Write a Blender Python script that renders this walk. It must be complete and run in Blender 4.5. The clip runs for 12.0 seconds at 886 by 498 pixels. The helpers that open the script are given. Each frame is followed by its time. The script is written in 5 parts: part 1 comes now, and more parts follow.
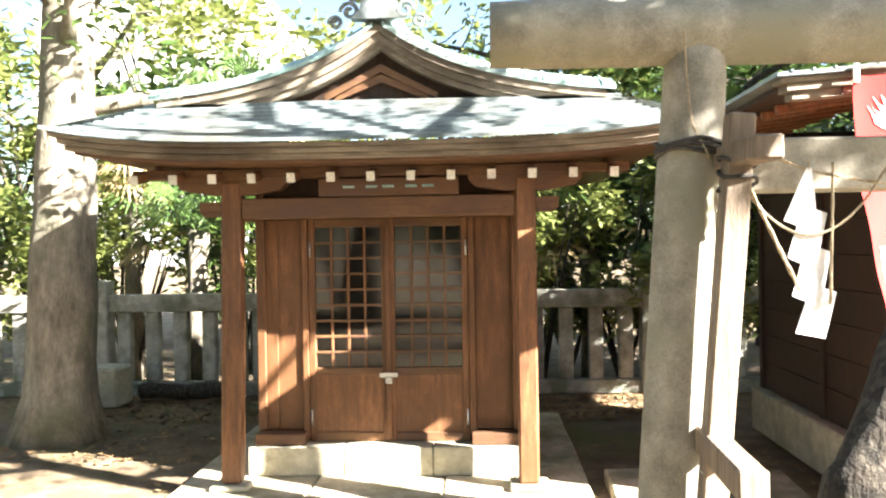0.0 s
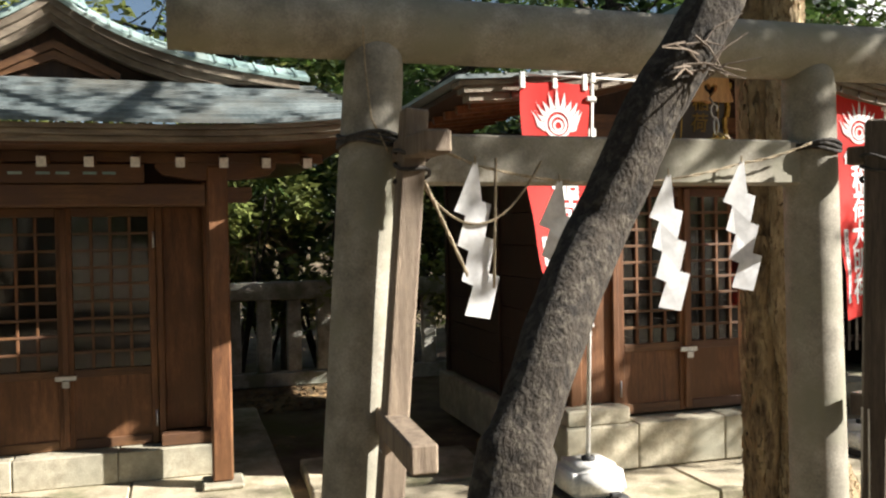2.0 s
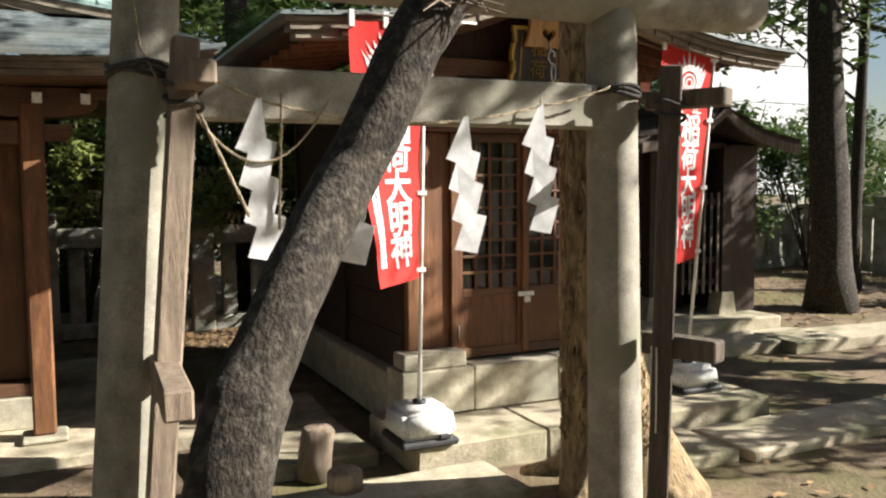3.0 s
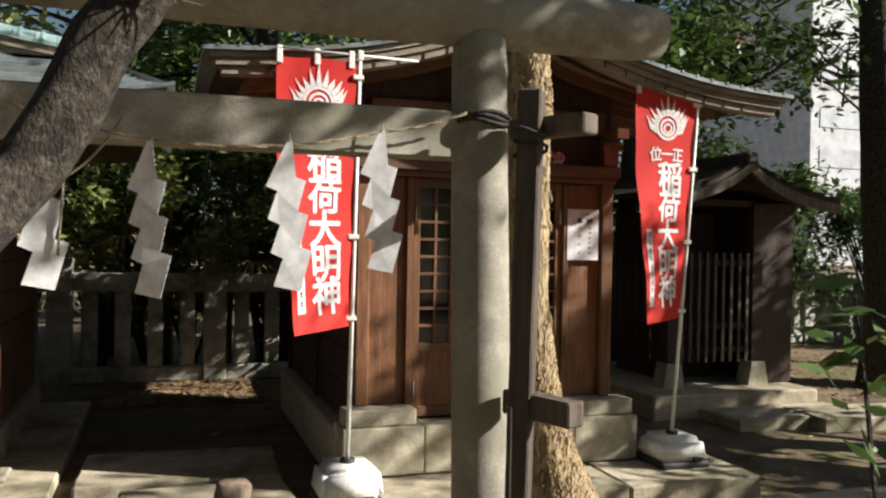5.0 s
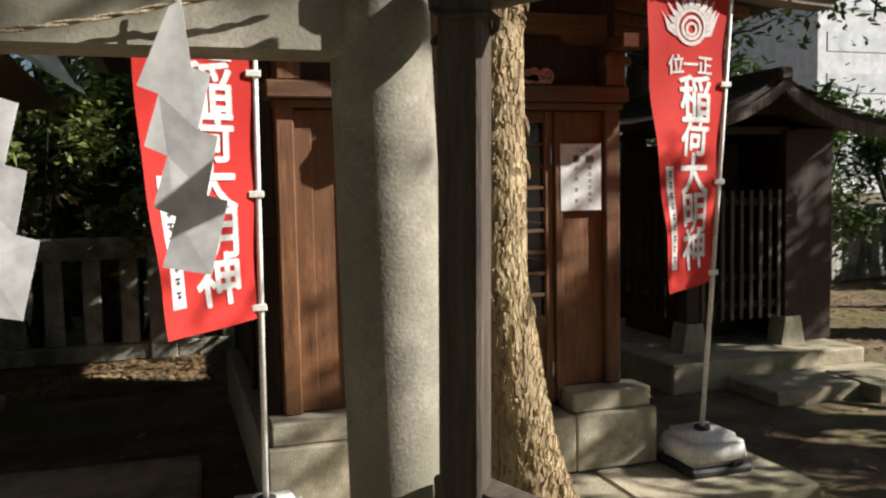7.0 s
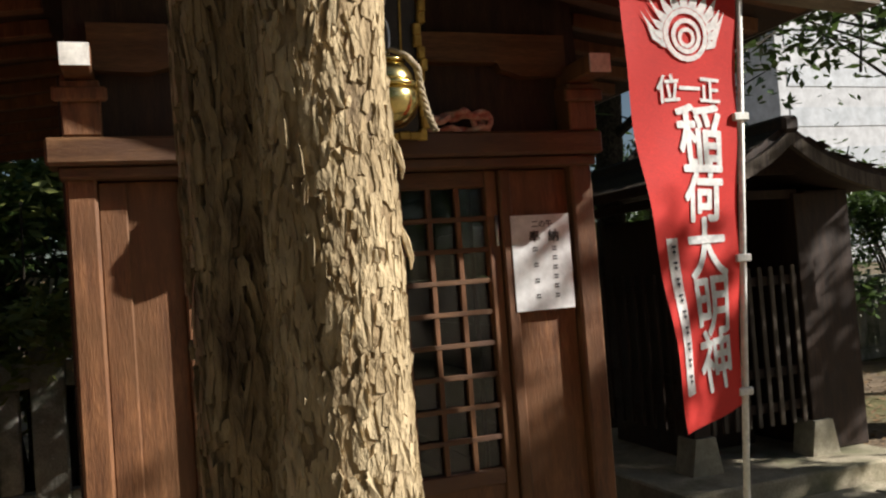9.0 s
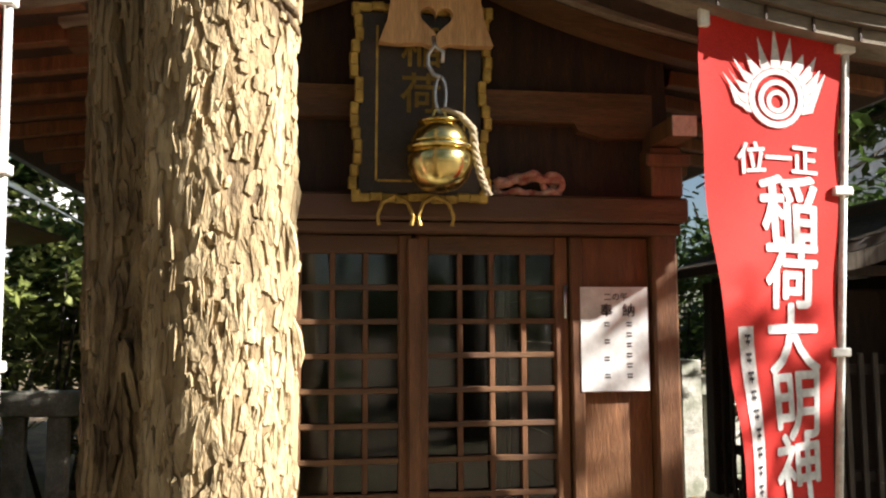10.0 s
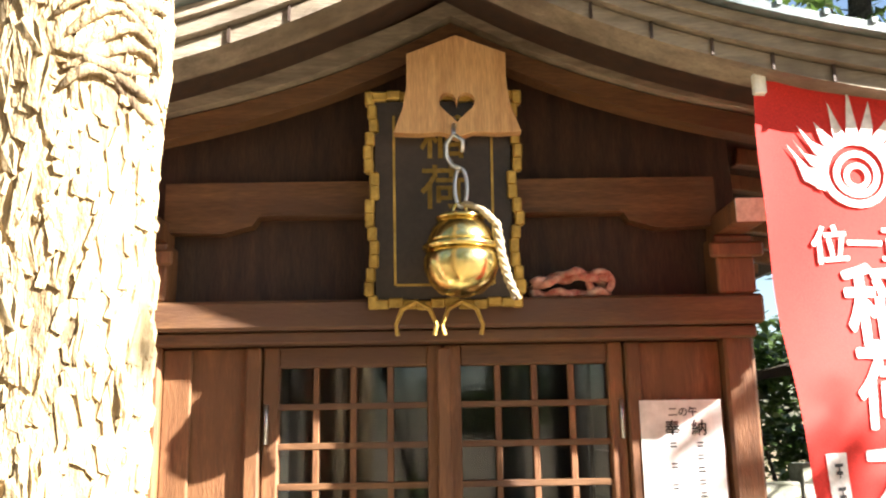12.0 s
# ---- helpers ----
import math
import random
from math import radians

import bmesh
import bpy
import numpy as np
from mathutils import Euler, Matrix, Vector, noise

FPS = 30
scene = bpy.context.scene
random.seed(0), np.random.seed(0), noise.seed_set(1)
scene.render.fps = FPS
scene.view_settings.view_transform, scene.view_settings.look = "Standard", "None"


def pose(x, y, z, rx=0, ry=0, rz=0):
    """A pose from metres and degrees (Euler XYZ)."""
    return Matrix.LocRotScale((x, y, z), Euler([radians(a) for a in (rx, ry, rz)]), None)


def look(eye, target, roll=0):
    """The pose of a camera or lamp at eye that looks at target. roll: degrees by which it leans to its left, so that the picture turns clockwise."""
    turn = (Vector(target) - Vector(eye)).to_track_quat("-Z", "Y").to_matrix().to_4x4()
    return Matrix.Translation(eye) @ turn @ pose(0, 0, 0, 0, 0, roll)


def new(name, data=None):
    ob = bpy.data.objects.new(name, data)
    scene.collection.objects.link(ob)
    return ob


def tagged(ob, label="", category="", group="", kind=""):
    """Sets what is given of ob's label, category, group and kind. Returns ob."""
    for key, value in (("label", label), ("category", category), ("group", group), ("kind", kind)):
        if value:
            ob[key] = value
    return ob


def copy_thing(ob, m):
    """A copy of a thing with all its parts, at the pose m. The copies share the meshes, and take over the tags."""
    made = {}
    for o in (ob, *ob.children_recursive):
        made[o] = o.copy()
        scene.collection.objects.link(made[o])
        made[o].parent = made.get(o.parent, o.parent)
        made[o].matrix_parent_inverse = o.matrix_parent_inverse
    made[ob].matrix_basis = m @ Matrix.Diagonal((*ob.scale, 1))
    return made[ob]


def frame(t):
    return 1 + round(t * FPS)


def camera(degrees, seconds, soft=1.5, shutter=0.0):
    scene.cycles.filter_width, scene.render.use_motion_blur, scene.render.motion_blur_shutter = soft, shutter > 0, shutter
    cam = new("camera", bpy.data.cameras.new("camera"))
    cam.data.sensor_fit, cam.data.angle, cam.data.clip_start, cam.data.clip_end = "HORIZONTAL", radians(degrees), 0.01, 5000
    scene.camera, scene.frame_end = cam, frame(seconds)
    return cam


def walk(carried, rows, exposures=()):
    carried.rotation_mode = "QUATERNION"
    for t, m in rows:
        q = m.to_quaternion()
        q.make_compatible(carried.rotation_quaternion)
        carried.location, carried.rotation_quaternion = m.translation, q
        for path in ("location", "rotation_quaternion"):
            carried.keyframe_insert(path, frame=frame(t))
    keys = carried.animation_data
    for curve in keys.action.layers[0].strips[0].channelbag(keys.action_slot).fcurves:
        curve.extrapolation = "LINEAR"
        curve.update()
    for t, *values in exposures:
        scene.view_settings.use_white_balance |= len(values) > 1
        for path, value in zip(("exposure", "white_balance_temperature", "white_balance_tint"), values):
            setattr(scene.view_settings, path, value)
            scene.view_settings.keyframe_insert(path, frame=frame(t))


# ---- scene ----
cam = camera(55.4, 12.0, 2.2)
PATH = [
    (0, (0.103, -0.095, 1.538), (-0.002, 1.902, 1.528), -0.9),
    (0.5, (0.109, -0.109, 1.536), (0.161, 1.89, 1.529), -0.6),
    (1, (0.107, -0.123, 1.531), (0.323, 1.865, 1.527), -0.4),
    (1.5, (0.128, -0.118, 1.527), (0.545, 1.838, 1.499), -0.6),
    (2, (0.158, -0.109, 1.523), (0.74, 1.804, 1.487), -1.0),
    (2.5, (0.274, -0.125, 1.515), (0.975, 1.745, 1.409), -0.6),
    (3, (0.455, -0.148, 1.494), (1.284, 1.665, 1.333), -0.4),
    (3.2, (0.521, -0.159, 1.491), (1.366, 1.647, 1.331), -0.7),
    (4.8, (1.198, -0.212, 1.4), (1.892, 1.664, 1.397), 0.5),
    (5, (1.311, -0.189, 1.409), (1.937, 1.71, 1.394), 1.0),
    (5.5, (1.532, 0.052, 1.383), (2.13, 1.96, 1.334), -1.0),
    (6, (1.682, 0.27, 1.432), (2.221, 2.195, 1.382), -1.5),
    (6.5, (1.818, 0.596, 1.436), (2.379, 2.513, 1.333), -1.4),
    (7, (1.903, 0.892, 1.449), (2.518, 2.789, 1.298), -1.2),
    (7.2, (1.945, 1.021, 1.455), (2.624, 2.897, 1.316), -1.4),
    (8.8, (2.442, 1.927, 1.453), (3.192, 3.779, 1.531), -4.1),
    (9, (2.53, 1.992, 1.447), (3.2, 3.875, 1.514), -4.3),
    (9.5, (2.77, 2.009, 1.469), (3.121, 3.976, 1.558), -2.1),
    (10, (2.89, 2.033, 1.506), (3.173, 4.004, 1.694), -0.3),
    (10.5, (2.951, 2.102, 1.496), (3.182, 4.06, 1.831), -0.5),
    (11, (2.975, 2.184, 1.515), (3.13, 4.136, 1.921), 0.0),
    (11.5, (2.982, 2.246, 1.534), (3.139, 4.194, 1.958), -0.7),
    (12, (3.133, 2.283, 1.578), (3.158, 4.241, 1.985), -1.0),
]
EXPOSURE = [(0.0, 3.75), (0.5, 3.2), (1.0, 2.5), (1.5, 1.8), (2.0, 1.7), (2.5, 1.65), (5.0, 1.05), (7.0, 0.85), (9.0, 0.8), (9.5, 0.9), (10.0, 1.75), (10.5, 2.35), (11.0, 2.8), (12.0, 3.15)]
walk(cam, [(t, look(eye, target, roll)) for t, eye, target, roll in PATH], EXPOSURE)

# ---- light ----
SUN_AZ, SUN_EL = radians(-26), radians(30)      # towards +x, a little towards -y
sun_way = Vector((math.cos(SUN_AZ) * math.cos(SUN_EL), math.sin(SUN_AZ) * math.cos(SUN_EL), math.sin(SUN_EL)))
world = bpy.data.worlds.new("sky")
scene.world = world
world.use_nodes = True
sky = world.node_tree.nodes.new("ShaderNodeTexSky")
sky.sky_type, sky.sun_disc, sky.sun_elevation = "NISHITA", False, SUN_EL
sky.sun_rotation = math.atan2(sun_way.x, sun_way.y)
world.node_tree.links.new(sky.outputs[0], world.node_tree.nodes["Background"].inputs[0])
world.node_tree.nodes["Background"].inputs[1].default_value = 0.031
sun = new("sun", bpy.data.lights.new("sun", "SUN"))
sun.data.energy, sun.data.angle, sun.data.color = 5.0, radians(0.55), (1.0, 0.95, 0.88)
sun.matrix_world = look(sun_way * 60, (0, 0, 0))


# ---- materials ----
def mat(name, a, b, rough=0.7, scale=8.0, stretch=(1, 1, 1), bump=0.3, fine=60.0, metal=0.0, stain=None, stain_scale=1.3, vary=0.12, spec=0.4, c=None, transl=0.0):
    """Two tones mixed by noise, a third as stains, fine relief, and a little change from piece to piece."""
    m = bpy.data.materials.new(name)
    m.use_nodes = True
    nt = m.node_tree
    N, L = nt.nodes, nt.links
    p = N["Principled BSDF"]
    co, mp = N.new("ShaderNodeTexCoord"), N.new("ShaderNodeMapping")
    mp.inputs["Scale"].default_value = stretch
    L.new(co.outputs["Object"], mp.inputs[0])
    n1, n2, n3 = (N.new("ShaderNodeTexNoise") for _ in range(3))
    for n, s, d in ((n1, scale, 6), (n2, fine, 4), (n3, stain_scale, 5)):
        n.inputs["Scale"].default_value, n.inputs["Detail"].default_value = s, d
        n.inputs["Roughness"].default_value = 0.62
    L.new(mp.outputs[0], n1.inputs[0])
    L.new(mp.outputs[0], n2.inputs[0])
    L.new(co.outputs["Object"], n3.inputs[0])
    ramp = N.new("ShaderNodeValToRGB")
    ramp.color_ramp.elements[0].position, ramp.color_ramp.elements[1].position = 0.34, 0.68
    ramp.color_ramp.elements[0].color, ramp.color_ramp.elements[1].color = (*a, 1), (*b, 1)
    L.new(n1.outputs[0], ramp.inputs[0])
    out = ramp.outputs[0]
    def mix(kind, fac, x, y):
        q = N.new("ShaderNodeMix")
        q.data_type, q.blend_type = "RGBA", kind
        for i, v in ((0, fac), (6, x), (7, y)):
            if hasattr(v, "is_linked"):
                L.new(v, q.inputs[i])
            else:
                q.inputs[i].default_value = v
        return q.outputs[2]
    fr = N.new("ShaderNodeMapRange")
    fr.inputs[1].default_value, fr.inputs[2].default_value, fr.inputs[3].default_value, fr.inputs[4].default_value = 0.3, 0.7, 0.78, 1.18
    L.new(n2.outputs[0], fr.inputs[0])
    out = mix("MULTIPLY", 1.0, out, fr.outputs[0])
    if stain:
        sr = N.new("ShaderNodeMapRange")
        sr.inputs[1].default_value, sr.inputs[2].default_value = 0.48, 0.64
        L.new(n3.outputs[0], sr.inputs[0])
        out = mix("MIX", sr.outputs[0], out, (*stain, 1))
    info, vr = N.new("ShaderNodeObjectInfo"), N.new("ShaderNodeMapRange")
    vr.inputs[3].default_value, vr.inputs[4].default_value = 1 - vary, 1 + vary
    L.new(info.outputs["Random"], vr.inputs[0])
    out = mix("MULTIPLY", 1.0, out, vr.outputs[0])
    L.new(out, p.inputs["Base Color"])
    rr = N.new("ShaderNodeMapRange")
    rr.inputs[3].default_value, rr.inputs[4].default_value = max(0.03, rough - 0.12), min(1.0, rough + 0.12)
    L.new(n1.outputs[0], rr.inputs[0])
    L.new(rr.outputs[0], p.inputs["Roughness"])
    p.inputs["Metallic"].default_value, p.inputs["Specular IOR Level"].default_value = metal, spec
    if bump:
        add = N.new("ShaderNodeMath")
        add.operation = "ADD"
        L.new(n1.outputs[0], add.inputs[0])
        L.new(n2.outputs[0], add.inputs[1])
        bp = N.new("ShaderNodeBump")
        bp.inputs["Strength"].default_value, bp.inputs["Distance"].default_value = bump, 0.012
        L.new(add.outputs[0], bp.inputs["Height"])
        L.new(bp.outputs[0], p.inputs["Normal"])
    if transl:
        tr, ms = N.new("ShaderNodeBsdfTranslucent"), N.new("ShaderNodeMixShader")
        L.new(out, tr.inputs[0])
        ms.inputs[0].default_value = transl
        L.new(p.outputs[0], ms.inputs[1])
        L.new(tr.outputs[0], ms.inputs[2])
        L.new(ms.outputs[0], N["Material Output"].inputs[0])
    return m


M = {
    "wood": mat("brown_stained_wood", (0.1, 0.042, 0.019), (0.23, 0.103, 0.043), 0.55, 5, (6, 6, 0.7), 0.25, 40, stain=(0.12, 0.055, 0.022), stain_scale=2.2),
    "wood_h": mat("brown_stained_wood_level", (0.09, 0.042, 0.019), (0.18, 0.09, 0.038), 0.55, 5, (0.7, 6, 6), 0.25, 40, stain=(0.1, 0.05, 0.03), stain_scale=2.2),
    "old": mat("grey_weathered_wood", (0.17, 0.125, 0.09), (0.36, 0.28, 0.2), 0.8, 5, (8, 8, 0.7), 0.5, 50, stain=(0.13, 0.1, 0.075)),
    "barge": mat("weathered_roof_boards", (0.15, 0.12, 0.09), (0.33, 0.275, 0.205), 0.75, 4, (1, 4, 8), 0.4, 40, stain=(0.1, 0.075, 0.05)),
    # dark old wood, lowered further for the shade under roof and gable
    "dark": mat("dark_and_shaded_old_wood", (0.022, 0.013, 0.009), (0.058, 0.031, 0.019), 0.7, 5, (6, 6, 0.8), 0.3, 40),
    "pale": mat("pale_planed_wood", (0.5, 0.28, 0.12), (0.68, 0.42, 0.2), 0.5, 5, (7, 7, 0.6), 0.15, 40),
    "stone": mat("granite", (0.33, 0.295, 0.215), (0.53, 0.48, 0.36), 0.85, 14, bump=0.35, fine=120, stain=(0.27, 0.26, 0.2)),
    "torii": mat("grey_granite_shaft", (0.2, 0.182, 0.145), (0.38, 0.35, 0.285), 0.85, 9, bump=0.16, fine=140, stain=(0.24, 0.23, 0.17), stain_scale=3),
    "slab": mat("worn_paving_stone", (0.33, 0.285, 0.2), (0.54, 0.47, 0.34), 0.9, 5, bump=0.4, fine=70, stain=(0.2, 0.19, 0.11), stain_scale=2),
    "fence": mat("weathered_concrete", (0.3, 0.29, 0.25), (0.5, 0.48, 0.42), 0.9, 7, bump=0.5, fine=60, stain=(0.17, 0.18, 0.13), stain_scale=3),
    "copper": mat("green_copper_sheet", (0.22, 0.36, 0.34), (0.4, 0.53, 0.5), 0.42, 4, bump=0.12, fine=40, metal=0.25, stain=(0.3, 0.36, 0.33)),
    "shingle": mat("grey_copper_shingle", (0.13, 0.16, 0.165), (0.28, 0.32, 0.32), 0.4, 6, bump=0.15, fine=40, metal=0.3, stain=(0.17, 0.17, 0.15), vary=0.2),
    "shake": mat("grey_worn_shake", (0.06, 0.045, 0.035), (0.15, 0.12, 0.09), 0.85, 5, (8, 8, 0.7), 0.5, 50, vary=0.3),
    "bark": mat("flaking_bark", (0.1, 0.064, 0.034), (0.44, 0.33, 0.185), 0.9, 26, (1, 1, 0.35), 1.0, 70, stain=(0.3, 0.21, 0.11), stain_scale=6),
    "bark_flake": mat("bark_flake", (0.34, 0.245, 0.13), (0.72, 0.57, 0.35), 0.9, 20, (1, 1, 0.4), 0.8, 90, vary=0.3),
    "bark_dark": mat("dark_bark", (0.014, 0.011, 0.008), (0.05, 0.039, 0.028), 0.95, 30, (1, 1, 0.6), 0.8, 110, stain=(0.085, 0.072, 0.055), stain_scale=40),
    "bark_grey": mat("grey_bark", (0.14, 0.12, 0.09), (0.32, 0.28, 0.22), 0.95, 9, (1, 1, 0.4), 0.9, 50, stain=(0.12, 0.12, 0.08)),
    "leaf": mat("evergreen_leaf", (0.03, 0.06, 0.015), (0.1, 0.16, 0.035), 0.4, 3, bump=0, fine=5, transl=0.3, spec=0.5),
    # leaf green lightened and yellowed for the sun that falls on it
    "leaf_light": mat("sun_tinted_leaf", (0.12, 0.16, 0.04), (0.3, 0.32, 0.1), 0.45, 3, bump=0, fine=5, transl=0.35),
    "palm": mat("palm_leaf", (0.05, 0.1, 0.03), (0.13, 0.2, 0.06), 0.4, 4, bump=0, fine=8, transl=0.3),
    "palm_dry": mat("dry_palm_leaf", (0.3, 0.2, 0.09), (0.5, 0.38, 0.2), 0.8, 4, bump=0, fine=8, transl=0.25),
    "litter": mat("dead_leaf", (0.13, 0.07, 0.03), (0.36, 0.24, 0.12), 0.8, 2.5, bump=0, fine=9, vary=0.3),
    "white": mat("white_plastic", (0.72, 0.71, 0.66), (0.8, 0.79, 0.75), 0.35, 5, bump=0.03, fine=60, vary=0.02, spec=0.5),
    "black": mat("black_rubber", (0.02, 0.02, 0.02), (0.04, 0.04, 0.04), 0.6, 6, bump=0.1),
    "paper": mat("white_paper", (0.78, 0.78, 0.78), (0.84, 0.84, 0.83), 0.8, 3, bump=0.04, fine=20, vary=0.02, transl=0.2),
    "red": mat("red_banner_cloth", (0.66, 0.028, 0.022), (0.76, 0.045, 0.035), 0.75, 4, bump=0.1, fine=300, vary=0.03, transl=0.32),
    "ink_white": mat("white_print", (0.8, 0.78, 0.76), (0.86, 0.85, 0.84), 0.75, 4, bump=0.0, vary=0.0, transl=0.25),
    "ink": mat("black_ink", (0.02, 0.02, 0.025), (0.04, 0.04, 0.045), 0.7, 6, bump=0.0, vary=0.0),
    "brass": mat("polished_brass", (0.6, 0.46, 0.14), (0.78, 0.63, 0.27), 0.17, 4, bump=0.03, fine=30, metal=1.0, vary=0.0),
    "steel": mat("galvanised_steel", (0.5, 0.51, 0.52), (0.66, 0.66, 0.66), 0.35, 8, bump=0.05, metal=1.0),
    "gold": mat("gold_leaf_paint", (0.3, 0.19, 0.04), (0.54, 0.36, 0.09), 0.4, 14, bump=0.5, fine=60, metal=0.5),
    "lacquer": mat("black_lacquer", (0.022, 0.016, 0.013), (0.045, 0.03, 0.024), 0.4, 5, bump=0.1),
    "rope": mat("straw_rope", (0.26, 0.205, 0.13), (0.44, 0.36, 0.25), 0.9, 30, bump=0.6, fine=120),
    "rope_red": mat("red_white_cord", (0.45, 0.1, 0.07), (0.6, 0.42, 0.33), 0.85, 26, bump=0.5, fine=120),
    "cord_dark": mat("dark_cord", (0.03, 0.028, 0.025), (0.08, 0.07, 0.06), 0.9, 30, bump=0.5),
    "ground": mat("earth_with_moss", (0.085, 0.058, 0.035), (0.23, 0.168, 0.105), 0.95, 3, bump=0.9, fine=30, stain=(0.12, 0.11, 0.04), stain_scale=0.8),
    "white_end": mat("white_painted_end", (0.68, 0.66, 0.6), (0.8, 0.78, 0.73), 0.7, 10, bump=0.1, vary=0.05),
    # near-black tone stands in for the darkness behind the doors
    "inside": mat("inner_boards_shade_tint", (0.018, 0.014, 0.011), (0.035, 0.027, 0.02), 0.85, 3, bump=0.1),
    "facade": mat("pale_far_facade", (0.55, 0.56, 0.58), (0.64, 0.65, 0.67), 0.8, 0.1, bump=0, fine=1),
    "far_glass": mat("far_window_glass", (0.38, 0.41, 0.44), (0.48, 0.5, 0.53), 0.5, 0.3, bump=0, fine=1),
}
glass = bpy.data.materials.new("window_glass")
glass.use_nodes = True
gp = glass.node_tree.nodes["Principled BSDF"]
gp.inputs["Transmission Weight"].default_value, gp.inputs["Roughness"].default_value = 1.0, 0.04
gp.inputs["Base Color"].default_value, gp.inputs["IOR"].default_value = (0.82, 0.86, 0.84, 1), 1.45
M["glass"] = glass


# ---- mesh helpers ----
def origin(ob):
    p = Vector(ob.location)
    while ob.parent:
        ob = ob.parent
        p += ob.location
    return p


def part(name, bm, material, parent=None, label="", smooth=False):
    """One mesh object, built in world places, under a thing or part (or on its own)."""
    if parent is not None:
        bmesh.ops.translate(bm, verts=bm.verts, vec=-origin(parent))
    me = bpy.data.meshes.new(name)
    bm.to_mesh(me)
    bm.free()
    for m in material if isinstance(material, (list, tuple)) else [material]:
        me.materials.append(M[m])
    if smooth:
        me.shade_smooth()
    ob = new(name, me)
    if parent is not None:
        ob.parent = parent
    return tagged(ob, label)


def thing(name, at, label, category, group="", kind=""):
    ob = new(name)
    ob.location, ob.empty_display_size = at, 0.1
    return tagged(ob, label, category, group, kind)


def box(x0, x1, y0, y1, z0, z1, bevel=0.004, bm=None, m=None):
    bm = bm or bmesh.new()
    g = bmesh.ops.create_cube(bm, size=1.0)["verts"]
    for v in g:
        v.co = Vector(((x0 + x1) / 2 + v.co.x * (x1 - x0), (y0 + y1) / 2 + v.co.y * (y1 - y0), (z0 + z1) / 2 + v.co.z * (z1 - z0)))
    if m is not None:
        bmesh.ops.transform(bm, matrix=m, verts=g)
    if bevel:
        es = list({e for v in g for e in v.link_edges})
        bmesh.ops.bevel(bm, geom=es, offset=bevel, segments=1, affect="EDGES")
    return bm


def beam(a, b, w, h, bevel=0.004, bm=None):
    """A squared timber from a to b, w wide and h high."""
    a, b = Vector(a), Vector(b)
    q = (b - a).to_track_quat("Y", "Z").to_matrix().to_4x4()
    return box(-w / 2, w / 2, 0, (b - a).length, -h / 2, h / 2, bevel, bm, Matrix.Translation(a) @ q)


def tube(points, radii, sides=10, bm=None, cap=True, rough=0.0, seed=0):
    """A round limb along points; rough gives it uneven sides."""
    bm = bm or bmesh.new()
    pts = [Vector(p) for p in points]
    if not isinstance(radii, (list, tuple)):
        radii = [radii] * len(pts)
    rings, ref = [], None
    for i, p in enumerate(pts):
        d = (pts[min(i + 1, len(pts) - 1)] - pts[max(i - 1, 0)]).normalized()
        ref = (ref - d * ref.dot(d)).normalized() if ref else d.orthogonal().normalized()
        u, w = ref, d.cross(ref)
        ring = []
        for k in range(sides):
            a = 2 * math.pi * k / sides
            r = radii[i]
            if rough:
                r *= 1 + rough * noise.noise(Vector((math.cos(a) * 1.6 + seed, math.sin(a) * 1.6, p.z * 3 + p.x))) + 0.5 * rough * noise.noise(Vector((math.cos(a) * 5 + seed, math.sin(a) * 5, p.z * 9 + p.x * 3)))
            ring.append(bm.verts.new(p + (u * math.cos(a) + w * math.sin(a)) * r))
        rings.append(ring)
    for r0, r1 in zip(rings, rings[1:]):
        for k in range(sides):
            bm.faces.new((r0[k], r0[(k + 1) % sides], r1[(k + 1) % sides], r1[k]))
    if cap:
        bm.faces.new(rings[0][::-1])
        bm.faces.new(rings[-1])
    return bm


def lathe(profile, at, sides=24):
    """A turned body: (radius, height) pairs round the upright axis at a place."""
    bm = bmesh.new()
    at = Vector(at)
    rings = [[bm.verts.new(at + Vector((r * math.cos(2 * math.pi * k / sides), r * math.sin(2 * math.pi * k / sides), z))) for k in range(sides)] for r, z in profile]
    for r0, r1 in zip(rings, rings[1:]):
        for k in range(sides):
            bm.faces.new((r0[k], r0[(k + 1) % sides], r1[(k + 1) % sides], r1[k]))
    bm.faces.new(rings[0][::-1])
    bm.faces.new(rings[-1])
    return bm


def prism(outline, y0, y1, bm=None):
    """A flat shape in x and z with a depth in y."""
    bm = bm or bmesh.new()
    f = [bm.verts.new((x, y0, z)) for x, z in outline]
    b = [bm.verts.new((x, y1, z)) for x, z in outline]
    bm.faces.new(f)
    bm.faces.new(b[::-1])
    n = len(f)
    for i in range(n):
        bm.faces.new((f[i], b[i], b[(i + 1) % n], f[(i + 1) % n]))
    bmesh.ops.recalc_face_normals(bm, faces=bm.faces)
    return bm


def strip(curve_low, curve_high, y0, y1, bm=None):
    """A curved board: pairs of (x, z) below and above, with a depth in y."""
    bm = bm or bmesh.new()
    rows = []
    for (xa, za), (xb, zb) in zip(curve_low, curve_high):
        rows.append([bm.verts.new(p) for p in ((xa, y0, za), (xb, y0, zb), (xb, y1, zb), (xa, y1, za))])
    for r0, r1 in zip(rows, rows[1:]):
        for k in range(4):
            bm.faces.new((r0[k], r0[(k + 1) % 4], r1[(k + 1) % 4], r1[k]))
    bm.faces.new(rows[0][::-1])
    bm.faces.new(rows[-1])
    bmesh.ops.recalc_face_normals(bm, faces=bm.faces)
    return bm


